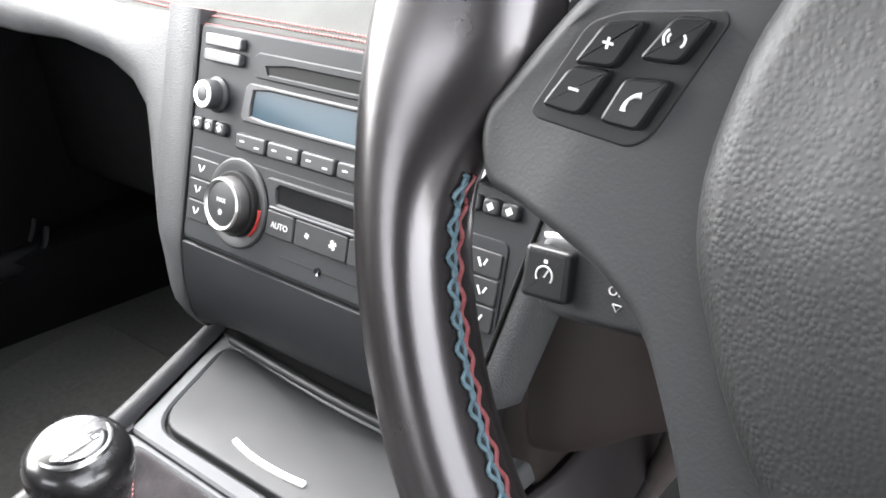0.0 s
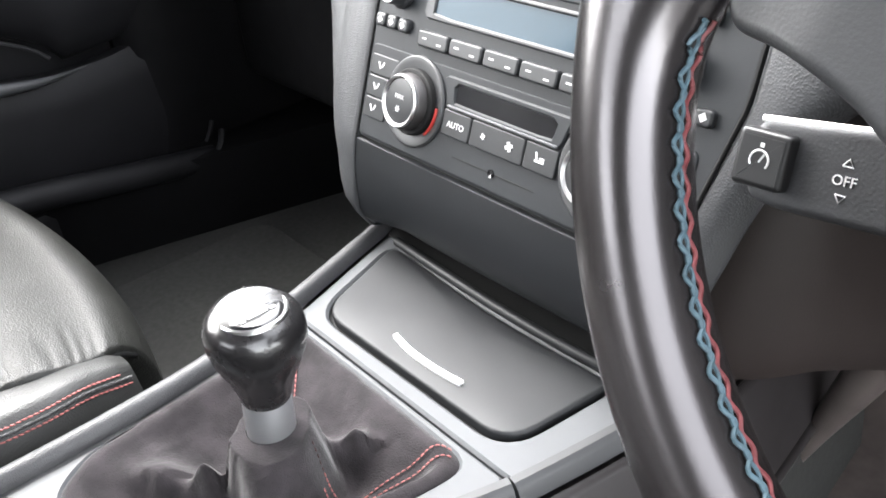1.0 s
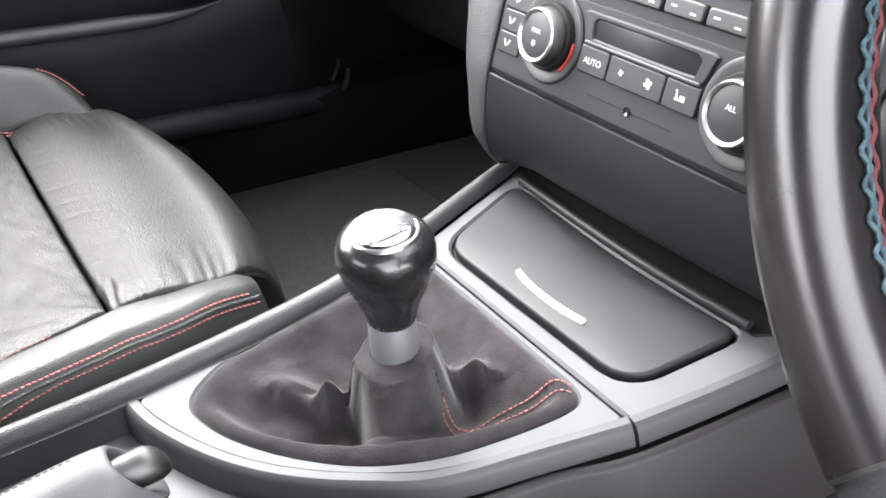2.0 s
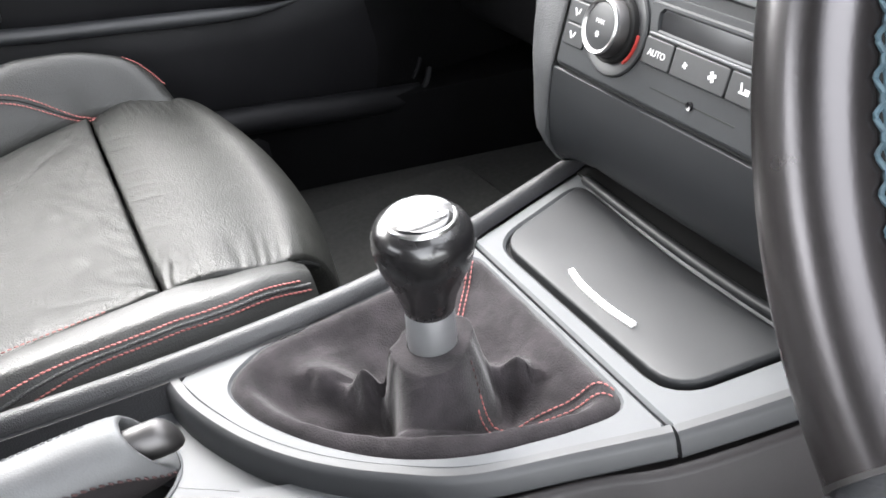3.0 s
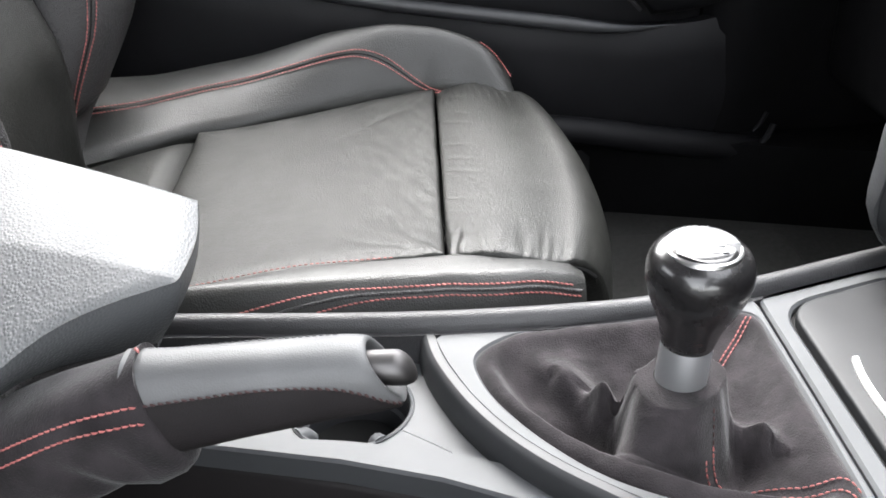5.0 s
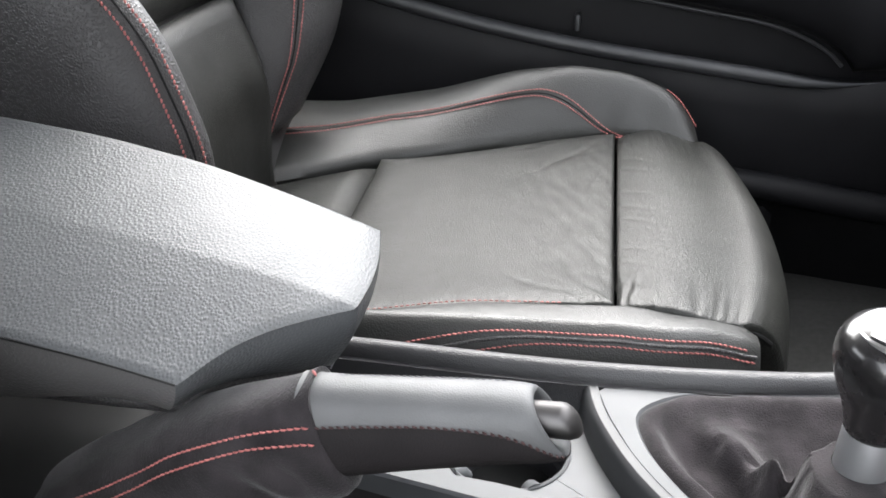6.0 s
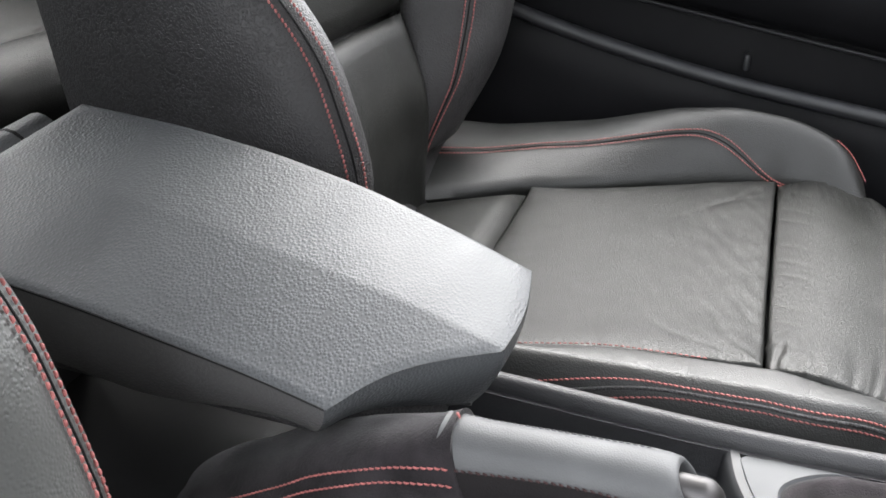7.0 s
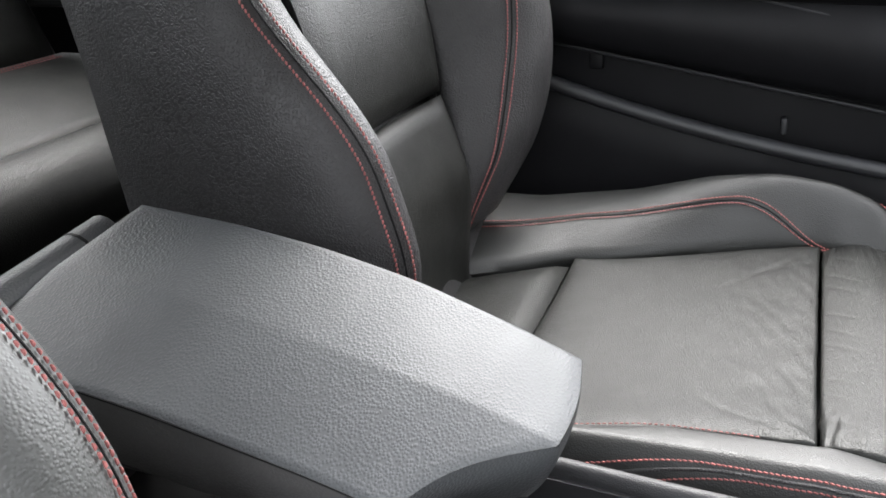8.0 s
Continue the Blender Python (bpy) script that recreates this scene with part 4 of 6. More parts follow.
for pts in (((-0.2766, 0.4518), (-0.285, 0.4507), (-0.3123, 0.4431), (-0.3513, 0.4234), (-0.3756, 0.4064), (-0.4096, 0.3845), (-0.4445, 0.3651)), ((-0.274, 0.4433), (-0.285, 0.4424), (-0.3123, 0.4358), (-0.3535, 0.4149), (-0.3813, 0.3957), (-0.413, 0.3752), (-0.4476, 0.3540))):
    row = [gaiter_at(p.y, p.z) for p in catmull([(0, y, z) for y, z in pts], 8)]
    row = [Vector((sum(q.x for q in row[max(0, i - 3):i + 4]) / len(row[max(0, i - 3):i + 4]), p.y, p.z)) for i, p in enumerate(row)]
    stitches("red_stitching", row, (1, 0, 0.1), RED, brake, 0.0030, 0.0007, 0.0006, lift=0.0009, slant=0.0003)
stitches("red_stitching", [(0.0803, -0.2800, 0.4668), (0.0891, -0.2735, 0.4682)], (0, 0, 1), RED, brake, 0.0052, 0.0014, 0.0008, lift=0.001)
flap = []
for k in range(13):
    # a thin curled flap that stands up from the tray and bends forward at its top
    a = k / 12
    mid_ = Vector((0, -0.335 + 0.040 * a ** 2.2, 0.335 + 0.080 * math.sin(a * math.pi / 2)))
    t_ = Vector((0, 0.088 * a ** 1.2 + 0.001, 0.126 * math.cos(a * math.pi / 2) + 0.004)).normalized()
    n_ = Vector((0, t_.z, -t_.y))
    flap.append([mid_ + Vector((x, 0, 0)) + n_ * d for x, d in ((-0.022, 0.0), (-0.021, 0.0012), (0.003, 0.0012), (0.004, 0.0), (0.003, -0.0012), (-0.021, -0.0012))])
loft("brake_bracket", flap, TRIM, console, "light grey curled flap beside the brake", angle=40)

# ---- armrest ----
armrest = thing("armrest", "grey-black grained leatherette centre armrest, slightly raised", "armrest")


ARM_L = ((-0.20, 0.425), (-0.281, 0.463), (-0.326, 0.4815), (-0.393, 0.5055), (-0.461, 0.5225), (-0.53, 0.534), (-0.62, 0.543))
ARM_M = ((-0.20, 0.432), (-0.273, 0.4605), (-0.336, 0.4810), (-0.400, 0.4960), (-0.445, 0.5055), (-0.53, 0.522), (-0.62, 0.532))
ARM_R = ((-0.20, 0.420), (-0.339, 0.4625), (-0.38, 0.4740), (-0.427, 0.4840), (-0.48, 0.4950), (-0.55, 0.5055), (-0.62, 0.512))


def arm_front(x):
    if x < 0.014:
        return -0.281 + 0.008 * ((x + 0.08) / 0.094) + 0.004 * math.sin(math.pi * (x + 0.08) / 0.094)
    f = (x - 0.014) / 0.084
    return -0.273 - 0.066 * (0.62 * f + 0.38 * f * f) - 0.016 * math.sin(math.pi * f)


def arm_top(u, v):
    x = -0.080 + 0.178 * u
    yf = arm_front(x)
    y = yf + (-0.612 - yf) * v
    def z_at(q):
        zl, zm, zr = along(ARM_L, q), along(ARM_M, q), along(ARM_R, q)
        if x < 0.012:
            return lerp(zl, zm, (x + 0.08) / 0.092)
        return lerp(zm, zr, (x - 0.012) / 0.086)
    z = sum(z_at(y + d) for d in (-0.015, -0.0075, 0, 0.0075, 0.015)) / 5 + 0.003
    return x, y, z


pad("top_cover", lambda u, v: arm_top(1 - u, v), 60, 60, ARM, armrest, "grained leatherette cover", r=0.0012, depth=0.001)


def arm_side(u, v):
    """Skirt round the armrest: u runs along the right flank, the front and the left flank."""
    if u < 0.36:
        x, y, z = arm_top(1.0, 1 - u / 0.36)
        d = 0.022 + 0.028 * smooth(0.0, 0.5, 1 - u / 0.36)
    elif u < 0.64:
        f = (u - 0.36) / 0.28
        x, y, z = arm_top(1.0 - f, 0.0)
        d = 0.022 + 0.016 * smooth(0.0, 0.5, f)
    else:
        x, y, z = arm_top(0.0, (u - 0.64) / 0.36)
        d = 0.038 + 0.010 * (u - 0.64)
    c = Vector((0.01, -0.45))
    k = 0.9985 - 0.10 * v ** 3
    fy = c.y + (y - c.y) * (0.999 - 0.10 * v * v * (1 if y > -0.45 else 0))
    return c.x + (x - c.x) * k, fy, z - 0.0012 - d * v


NA = 120


def skirt(name, i0, i1, mat, label):
    n = i1 - i0
    verts = [arm_side((i0 + i) / NA, j / 8) for j in range(9) for i in range(n + 1)]
    faces = [(j * (n + 1) + i, j * (n + 1) + i + 1, (j + 1) * (n + 1) + i + 1, (j + 1) * (n + 1) + i) for j in range(8) for i in range(n)]
    return mesh_ob(name, verts, faces, mat, armrest, label, 50)


NF0, NF1 = round(NA * 0.36), round(NA * 0.64)
skirt("flank_skirt", 0, NF0, ARM_SIDE, "grained flank of the armrest")
skirt("front_skirt", NF0, NF1, ARM, "front of the cover folded down")
skirt("flank_skirt", NF1, NA, ARM_SIDE, "grained flank of the armrest")
base_ring = [arm_side(i / NA, 1.0) for i in range(NA + 1)]
mesh_ob("arm_base", base_ring, [tuple(range(NA + 1))], ARM_SIDE, armrest)
tube("cover_seam", [Vector(arm_side(i / NA, 0.02)) for i in range(0, NF0 + 1)], 0.0006, GAP, armrest, "dark seam under the cover", n=6)
loft("arm_core", [[Vector((0.01 + w * math.cos(a), y, z + 0.02 * math.sin(a))) for a in [2 * math.pi * k / 16 for k in range(16)]] for y, z, w in ((-0.31, 0.425, 0.02), (-0.36, 0.43, 0.06), (-0.60, 0.45, 0.075))], SEAT_SIDE, armrest, angle=80)
tube("hinge_bar", [(-0.055, -0.628, 0.528), (0.085, -0.628, 0.515)], 0.016, ARM, armrest, n=16)
tube("hinge_gap", [(-0.0260, -0.628, 0.5255), (-0.0235, -0.628, 0.5252)], 0.0163, GAP, armrest, n=16)
box("hinge_block", (-0.03, -0.66, 0.30), (0.05, -0.60, 0.51), PLASTIC, armrest, bevel=0.012)
# Coloured black in place of the shadow below the armrest.
box("rear_console", (-0.085, -0.70, 0.06), (0.085, -0.42, 0.36), GAP, console, bevel=0.02)


# ---- front seats ----
def insert_half(y, side=-1):
    """Half width of the seat's middle panel on its outer and console side."""
    if side > 0:
        return 0.203 + 0.024 * smooth(-0.23, -0.35, y)
    if y < -0.393:
        return lerp(0.119, 0.052, min(1.3, (-0.393 - y) / 0.116))
    return lerp(0.118, 0.197, smooth(-0.42, -0.12, y))


def build_seat(name, label, back=0.0, lean_in=False):
    seat = thing(name, label, "car seat", "front seats")

    # middle cushion: u runs outward to inward so that the panel faces up
    def mid(u, v):
        y = lerp(-0.392, -0.1296, v)
        x = lerp(-insert_half(y), insert_half(y, 1), u)
        z = 0.338 + 0.010 * v + 0.010 * (abs(2 * u - 1)) ** 2.5 - 0.003 * math.sin(math.pi * v)
        z += 0.0004 * noise.noise(Vector((x * 14, y * 9, 1.0))) + 0.0009 * noise.noise(Vector((x * 30 + y * 22, y * 70 - x * 30, 4.0))) * smooth(0.45, 1.0, v)
        de = min((x + insert_half(y)), (insert_half(y, 1) - x), (y + 0.392), (-0.1296 - y))
        z += 0.0022 - 0.0052 * math.exp(-max(0, de) / 0.011)
        for fx, fy, ln, an, dp in ((0.150, -0.160, 0.05, 0.5, 0.0011), (0.172, -0.185, 0.045, 0.9, 0.0009), (0.120, -0.148, 0.05, 0.25, 0.0008), (-0.150, -0.165, 0.05, -0.6, 0.0011), (-0.120, -0.185, 0.06, -0.9, 0.0009), (-0.165, -0.215, 0.05, -1.1, 0.0008), (0.185, -0.262, 0.04, 0.2, 0.0010), (-0.06, -0.150, 0.05, -0.1, 0.0007)):
            ca, sa = math.cos(an), math.sin(an)
            a_, c_ = (x - fx) * ca + (y - fy) * sa, -(x - fx) * sa + (y - fy) * ca
            c_ += 0.004 * math.sin(a_ * 60 + fx * 90)
            z -= 0.5 * dp * math.exp(-(c_ / 0.0040) ** 2) * math.exp(-(a_ / ln) ** 4)
        return x, y, z
    pad("cushion_centre", mid, 160, 120, SEAT, seat, r=0.0035, depth=0.03)
    # rear strip under the backrest
    def rear(u, v):
        y = lerp(-0.56, -0.394, v)
        x = lerp(-insert_half(y), 0.224, u)
        return x, y, 0.331 + 0.008 * v + 0.008 * abs(2 * u - 1) ** 2 - 0.006 * math.exp(-(1 - v) * 0.166 / 0.012)
    pad("cushion_rear", rear, 16, 12, SEAT, seat, r=0.008, depth=0.03)
    # thigh support with a rounded nose
    def thigh(u, v):
        w = 0.199 + 0.012 * math.sin(math.pi * min(1, v * 1.2)) - 0.012 * smooth(0.55, 1.0, v)
        s = 2 * u - 1
        x = w * s
        bow = 0.026 * (1 - s * s) - 0.006
        if v < 0.62:
            k = v / 0.62
            y = lerp(-0.1296, -0.030 + bow, k)
            z = 0.350 + 0.006 * math.sin(math.pi * k) ** 2 - 0.010 * smooth(0, 1, k) + 0.006 * s * s
        else:
            a = (v - 0.62) / 0.38 * 1.75
            y = -0.030 + bow + 0.042 * math.sin(a)
            z = 0.340 + 0.006 * s * s - 0.075 * (1 - math.cos(a)) - 0.05 * max(0, a - 1.2)
        e = smooth(0.62, 0.97, abs(s))
        z += 0.0014 * e * noise.noise(Vector((s * 2.0, v * 24, 7.0))) + 0.0007 * noise.noise(Vector((x * 12, y * 16, 2.0))) - 0.0028 * e * smooth(0.25, 0.0, v) * (0.5 + noise.noise(Vector((s * 9, v * 40, 3.0))))
        z += 0.002 - 0.0045 * math.exp(-(y + 0.1285) / 0.012) - 0.004 * math.exp(-(w - abs(x)) / 0.010)
        for q in range(9):
            # short puckers along the rear seam and the inner edge
            px, pv = -0.17 + 0.042 * q + 0.01 * math.sin(q * 2.3), 0.05 + 0.02 * math.sin(q * 1.7)
            z -= 0.0005 * math.exp(-((x - px - 0.10 * (v - pv)) / 0.0030) ** 2) * math.exp(-((v - pv) / 0.13) ** 2)
        return x, y, z
    pad("thigh_support", thigh, 140, 110, SEAT, seat, r=0.0042, depth=0.02)
    tube("thigh_hem", [Vector(thigh(0.992, 0.04 + 0.72 * k / 30)) - Vector((0, 0, 0.0075)) for k in range(31)], 0.0022, GAP, seat, "dark piping along the thigh support", n=8)
    # side bolsters: profile across, swept along the seat
    for side in (-1, 1):
        def prof(y):
            base = insert_half(y, side) if y < -0.131 else 0.201 + 0.002 * smooth(-0.13, -0.03, y)
            if side < 0:
                crest = sum(along(((0.1, -0.006), (-0.028, -0.004), (-0.036, 0.010), (-0.050, 0.036), (-0.070, 0.053), (-0.12, 0.072), (-0.18, 0.080), (-0.25, 0.073), (-0.34, 0.050), (-0.46, 0.032), (-1, 0.030)), y + q) for q in (-0.012, -0.006, 0, 0.006, 0.012)) / 5
            else:
                crest = 0.012 + 0.004 * smooth(-0.46, -0.2, y) * (1 - smooth(-0.16, 0.0, y))
            return base, crest
        y0, y1 = -0.55, (-0.022 if side > 0 else -0.030)
        outer = 0.258 if side > 0 else 0.262

        def bol(u, v):
            y = lerp(y0, y1, v)
            base, crest = prof(y)
            nose = smooth(0.86, 1.0, v)
            zb = 0.343
            if side > 0:
                lift = 0.0045 + 0.010 * max(0, min(1, (y + 0.392) / 0.261)) * (1 - smooth(-0.13, -0.06, y))
                zb, crest = zb + lift, max(0.002, crest - lift)
            if u < 0.5:
                k = u / 0.5
                x = lerp(base + 0.001, outer - 0.022, k)
                z = zb + crest * (1 - (1 - k) ** 2)
            else:
                a = (u - 0.5) / 0.5
                x = outer - 0.022 + 0.024 * math.sin(math.pi / 2 * min(1, a * 1.6)) - 0.008 * max(0, a - 0.6)
                z = zb + crest - 0.15 * a ** 1.7
            z -= (0.012 if side > 0 else 0.004) * nose * nose
            x -= 0.014 * nose
            return side * x, y, z
        if side > 0:
            pad("side_bolster", lambda u, v: bol(u, v), 30, 48, BOLSTER, seat, r=0.006, depth=0.02)
        else:
            pad("side_bolster", lambda u, v: bol(1 - u, v), 30, 48, BOLSTER, seat, r=0.006, depth=0.02)

        def seam(uu, va, vb, lift=0.0008):
            out = []
            for k in range(41):
                v = lerp(va, vb, k / 40)
                u_ = uu(v) if callable(uu) else uu
                p = Vector(bol(u_, v))
                q = Vector(bol(min(1, u_ + 0.01), v)) - p
                w = Vector(bol(u_, min(1, v + 0.01))) - Vector(bol(u_, max(0, v - 0.01)))
                nn = q.cross(w).normalized()
                if nn.z < 0:
                    nn = -nn
                out.append(p + nn * lift)
            return out
        if side < 0:
            # pair of seams on the inner slope, curling down to the thigh panel
            def uu(v):
                return row(v, 0)

            def row(v, d):
                k = smooth(0.62 + 0.35 * d, 0.835 + 0.35 * d, v)
                return max(0.012, 0.245 + d * (1 - k) - 0.23 * k)
            for d in (-0.018, 0.018):
                stitches("red_stitching", seam(lambda v: row(v, d), 0.03, 0.83 + d * 0.35), (0.5, 0, 1), RED, seat, 0.0035, 0.0005, 0.0007, slant=0.0003)
            tube("seam_welt", seam(uu, 0.03, 0.83, 0.0002), 0.0009, GAP, seat, n=6)
            stitches("red_stitching", seam(0.47, 0.915, 0.985, 0.001), (0, 0.3, 1), RED, seat, 0.0035, 0.0005, 0.0007, slant=0.0003)
        else:
            # one faint seam beside the middle panel, a welted pair on the outer flank
            stitches("red_stitching", seam(0.05, 0.30, 0.72), (-0.3, 0, 1), RED, seat, 0.0030, 0.0014, 0.0005)
            stitches("red_stitching", seam(lambda v: 0.66 - 0.085 * smooth(0.42, 0.66, v), 0.45, 0.985), (side, 0, 0.6), RED, seat, 0.0035, 0.0005, 0.0007, slant=0.0003)
            stitches("red_stitching", seam(lambda v: 0.705 - 0.088 * smooth(0.46, 0.72, v), 0.50, 0.99), (side, 0, 0.5), RED, seat, 0.0035, 0.0005, 0.0007, slant=0.0003)
            tube("seam_welt", seam(lambda v: 0.684 - 0.087 * smooth(0.44, 0.69, v), 0.45, 0.99, 0.0006), 0.0014, SEAT_SIDE, seat, n=8)
    for o in seat.children:
        o.location.y = -back
    box("seat_base", (-0.225, -0.54, 0.10), (0.225, -0.05, 0.29), DARK, seat, bevel=0.03, seg=3)
    # backrest: its axes lean back
    inner = -1 if lean_in else 1
    B0 = Vector((0, -0.480, 0.33))
    lean = radians(16)
    up = Vector((0, -math.sin(lean), math.cos(lean)))
    out = Vector((0, math.cos(lean), math.sin(lean)))

    def bk(x, h, d):
        return Vector((x, 0, 0)) + B0 + up * h + out * d
    def half(h, side=1):
        """Half width of the middle panels: they taper towards the cushion on the door side, and reach wide on the console side."""
        if side * inner < 0:
            return along(((1, 0.096), (0.32, 0.095), (0.235, 0.091), (0.16, 0.076), (0.05, 0.056), (-1, 0.05)), h)
        return 0.160
    def centre(h0, h1, extra):
        def f(u, v):
            u = 1 - u
            h = lerp(h0, h1, v)
            s = 2 * u - 1
            return bk(half(h, 1 if s > 0 else -1) * s, h, 0.004 - 0.024 * smooth(0.14, 0.0, h) + 0.010 * s * s + extra * math.sin(math.pi * v))
        return f
    pad("back_lower", centre(0.0, 0.214, 0.012), 16, 18, SEAT, seat, r=0.007, depth=0.03)
    pad("back_middle", centre(0.216, 0.43, 0.012), 16, 18, SEAT, seat, r=0.007, depth=0.03)
    pad("back_upper", centre(0.432, 0.62, 0.006), 16, 14, SEAT, seat, r=0.012, depth=0.03)
    for side in (-1, 1):
        near = side > 0 or lean_in

        def wing(u, v):
            h = lerp(-0.02 if near else 0.052, 0.60, v)
            b = half(h, side) + 0.001
            o = lerp(0.235, 0.228, v) + 0.010 * math.sin(math.pi * v)
            if not near:
                o = along(((1, 0.232), (0.34, 0.242), (0.25, 0.236), (0.18, 0.215), (0.12, 0.185), (0.07, 0.155), (0.0, 0.12)), h)
            if near:
                fwd = 0.012 + 0.066 * smooth(-0.10, 0.16, h) * (1 - 0.93 * smooth(0.20, 0.40, h))
            else:
                fwd = sum(along(((1, 0.02), (0.50, 0.05), (0.40, 0.09), (0.30, 0.110), (0.25, 0.107), (0.20, 0.098), (0.143, 0.076), (0.10, 0.045), (0.05, 0.014), (-1, 0.01)), h + q) for q in (-0.02, -0.01, 0, 0.01, 0.02)) / 5
            roll = 0.060 if near and not lean_in else 0.028
            if u < 0.42:
                k = u / 0.42
                x = lerp(b, o - 0.028, k)
                d = 0.006 + fwd * math.sin(math.pi / 2 * k) ** 0.9
            elif u < 0.62:
                a = (u - 0.42) / 0.20 * math.pi / 2
                x = o - 0.028 + 0.042 * math.sin(a)
                d = 0.006 + fwd - roll * (1 - math.cos(a))
            else:
                k = (u - 0.62) / 0.38
                x = o + 0.014 - 0.030 * k * k
                d = 0.006 + fwd - roll - (0.193 - roll - 0.035 * smooth(0.12, 0.42, h) + fwd * 0.9) * k
            q = bk(side * x, h, d - 0.03 * smooth(0.13, 0.0, h))
            return q
        if side > 0:
            pad("back_bolster", lambda u, v: wing(1 - u, v), 40, 40, DRIVER_SIDE if lean_in else SEAT_SIDE, seat, r=0.009, depth=0.002, edges=(0, 1, 1, 1))
        else:
            pad("back_bolster", lambda u, v: wing(u, v), 40, 40, DRIVER_SIDE if lean_in else SEAT_SIDE, seat, r=0.009, depth=0.002, edges=(1, 0, 1, 1))

        def wseam(u_, va, vb, lift=0.0008):
            o = []
            for k in range(41):
                v = lerp(va, vb, k / 40)
                uu_ = u_(v) if callable(u_) else u_
                p = wing(uu_, v)
                q = wing(uu_ + 0.01, v) - p
                w = wing(uu_, min(1, v + 0.01)) - wing(uu_, max(0, v - 0.01))
                nn = q.cross(w).normalized()
                if nn.y < 0:
                    nn = -nn
                o.append(p + nn * lift)
            return o
        def us(v):
            if near:
                return 0.50 if lean_in else 0.47
            v = (lerp(0.052, 0.60, v) + 0.02) / 0.62
            return along(((1, 0.26), (0.60, 0.25), (0.49, 0.23), (0.36, 0.18), (0.24, 0.145), (0.11, 0.045), (-1, 0.03)), v)
        for d in (-0.022, 0.022):
            stitches("red_stitching", wseam(lambda v: us(v) + d * (0.7 if lean_in else 1.0 if near else 0.75), 0.04 if near else 0.01, 0.97), (0.6 * side, 0.8, 0.2), RED, seat, 0.0030 if near else 0.0035, 0.0012 if near else 0.0005, 0.0008 if lean_in else 0.0009 if near else 0.0007, slant=0.0006 if near else 0.0003)
        tube("seam_welt", wseam(us, 0.04 if near else 0.01, 0.97, 0.0002), 0.0006 if lean_in else 0.0009, GAP, seat, n=6)
    # rear shell
    shellr = []
    for h in (-0.06, 0.0, 0.2, 0.4, 0.56, 0.62):
        w = 0.222 if h < 0.5 else 0.20
        g = 0.040 * smooth(0.12, 0.42, h)
        shellr.append([bk(x, h, d) for x, d in ((-w, -0.16 + g), (-w * 0.7, -0.185 + g), (0, -0.19 + g), (w * 0.7, -0.185 + g), (w, -0.16 + g), (w, -0.02), (0, -0.012), (-w, -0.02))])
    loft("back_shell", shellr, SEAT_SIDE, seat, angle=50)
    for sx in (-0.07, 0.07):
        tube("headrest_post", [bk(sx, 0.58, -0.05), bk(sx, 0.70, -0.05)], 0.006, CHROME, seat)
    hr = []
    for h, w, d in ((0.66, 0.10, 0.025), (0.67, 0.125, 0.04), (0.76, 0.13, 0.05), (0.84, 0.12, 0.042), (0.86, 0.10, 0.025)):
        hr.append([bk(w * math.copysign(abs(math.cos(a)) ** 0.5, math.cos(a)), h, -0.05 + d * math.copysign(abs(math.sin(a)) ** 0.7, math.sin(a))) for a in [2 * math.pi * k / 32 for k in range(32)]])
    loft("headrest", hr, SEAT, seat, angle=70)
    return seat


seat_p = build_seat("passenger_seat", "black leather sports seat with red double stitching")
seat_p.location = (-0.395, 0, 0)
seat_d = build_seat("driver_seat", "black leather driver's seat set close to the armrest", 0.07, True)
seat_d.location = (0.4455, 0.064, 0)

# ---- rear bench ----
bench = thing("rear_bench", "black leather rear bench with red stitching", "bench seat")


def bench_roll(u, v):
    a = lerp(-0.9, 2.6, v)
    return 0.66 * (1 - 2 * u), -0.905 + 0.060 * math.cos(a), 0.458 + 0.056 * math.sin(a)


def bench_cushion(u, v):
    return 0.66 * (2 * u - 1), lerp(-1.20, -0.935, v), lerp(0.545, 0.500, v) + 0.012 * math.sin(math.pi * v)


pad("bench_front_roll", bench_roll, 40, 24, SEAT, bench, r=0.012, depth=0.004)
pad("bench_cushion", bench_cushion, 40, 16, SEAT, bench, r=0.02, depth=0.12)
pad("bench_back", lambda u, v: (0.66 * (1 - 2 * u), -1.19 - 0.22 * v, 0.52 + 0.45 * v + 0.02 * math.sin(math.pi * v)), 40, 20, SEAT, bench, r=0.03, depth=0.08)
for d in (0, 0.014):
    stitches("red_stitching", [Vector(bench_cushion(0.05 + 0.9 * k / 40, 0.12)) + Vector((0, d, 0.001)) for k in range(41)], (0, 0, 1), RED, bench, 0.004, 0.002, 0.0008)
    stitches("red_stitching", [Vector((-0.50 + d, -1.19 - 0.22 * v + 0.004, 0.52 + 0.45 * v + 0.02 * math.sin(math.pi * v) + 0.002)) for v in [0.05 + 0.85 * k / 30 for k in range(31)]], (0, 1, 0.4), RED, bench, 0.004, 0.002, 0.0008)
box("bench_base", (-0.66, -1.30, 0.05), (0.66, -0.90, 0.24), CARPET, bench, bevel=0.02)


# ---- dashboard and centre stack ----
SO = Vector((0, 0.207, 0.485))
SV = Vector((0, 0.371, 0.928)).normalized()
SN = Vector((0, -0.928, 0.371)).normalized()
SF = Matrix(((1, SV.x, SN.x, SO.x), (0, SV.y, SN.y, SO.y), (0, SV.z, SN.z, SO.z), (0, 0, 0, 1)))


def stk(u, v, d=0.0):
    return SO + Vector((u, 0, 0)) + SV * v + SN * d


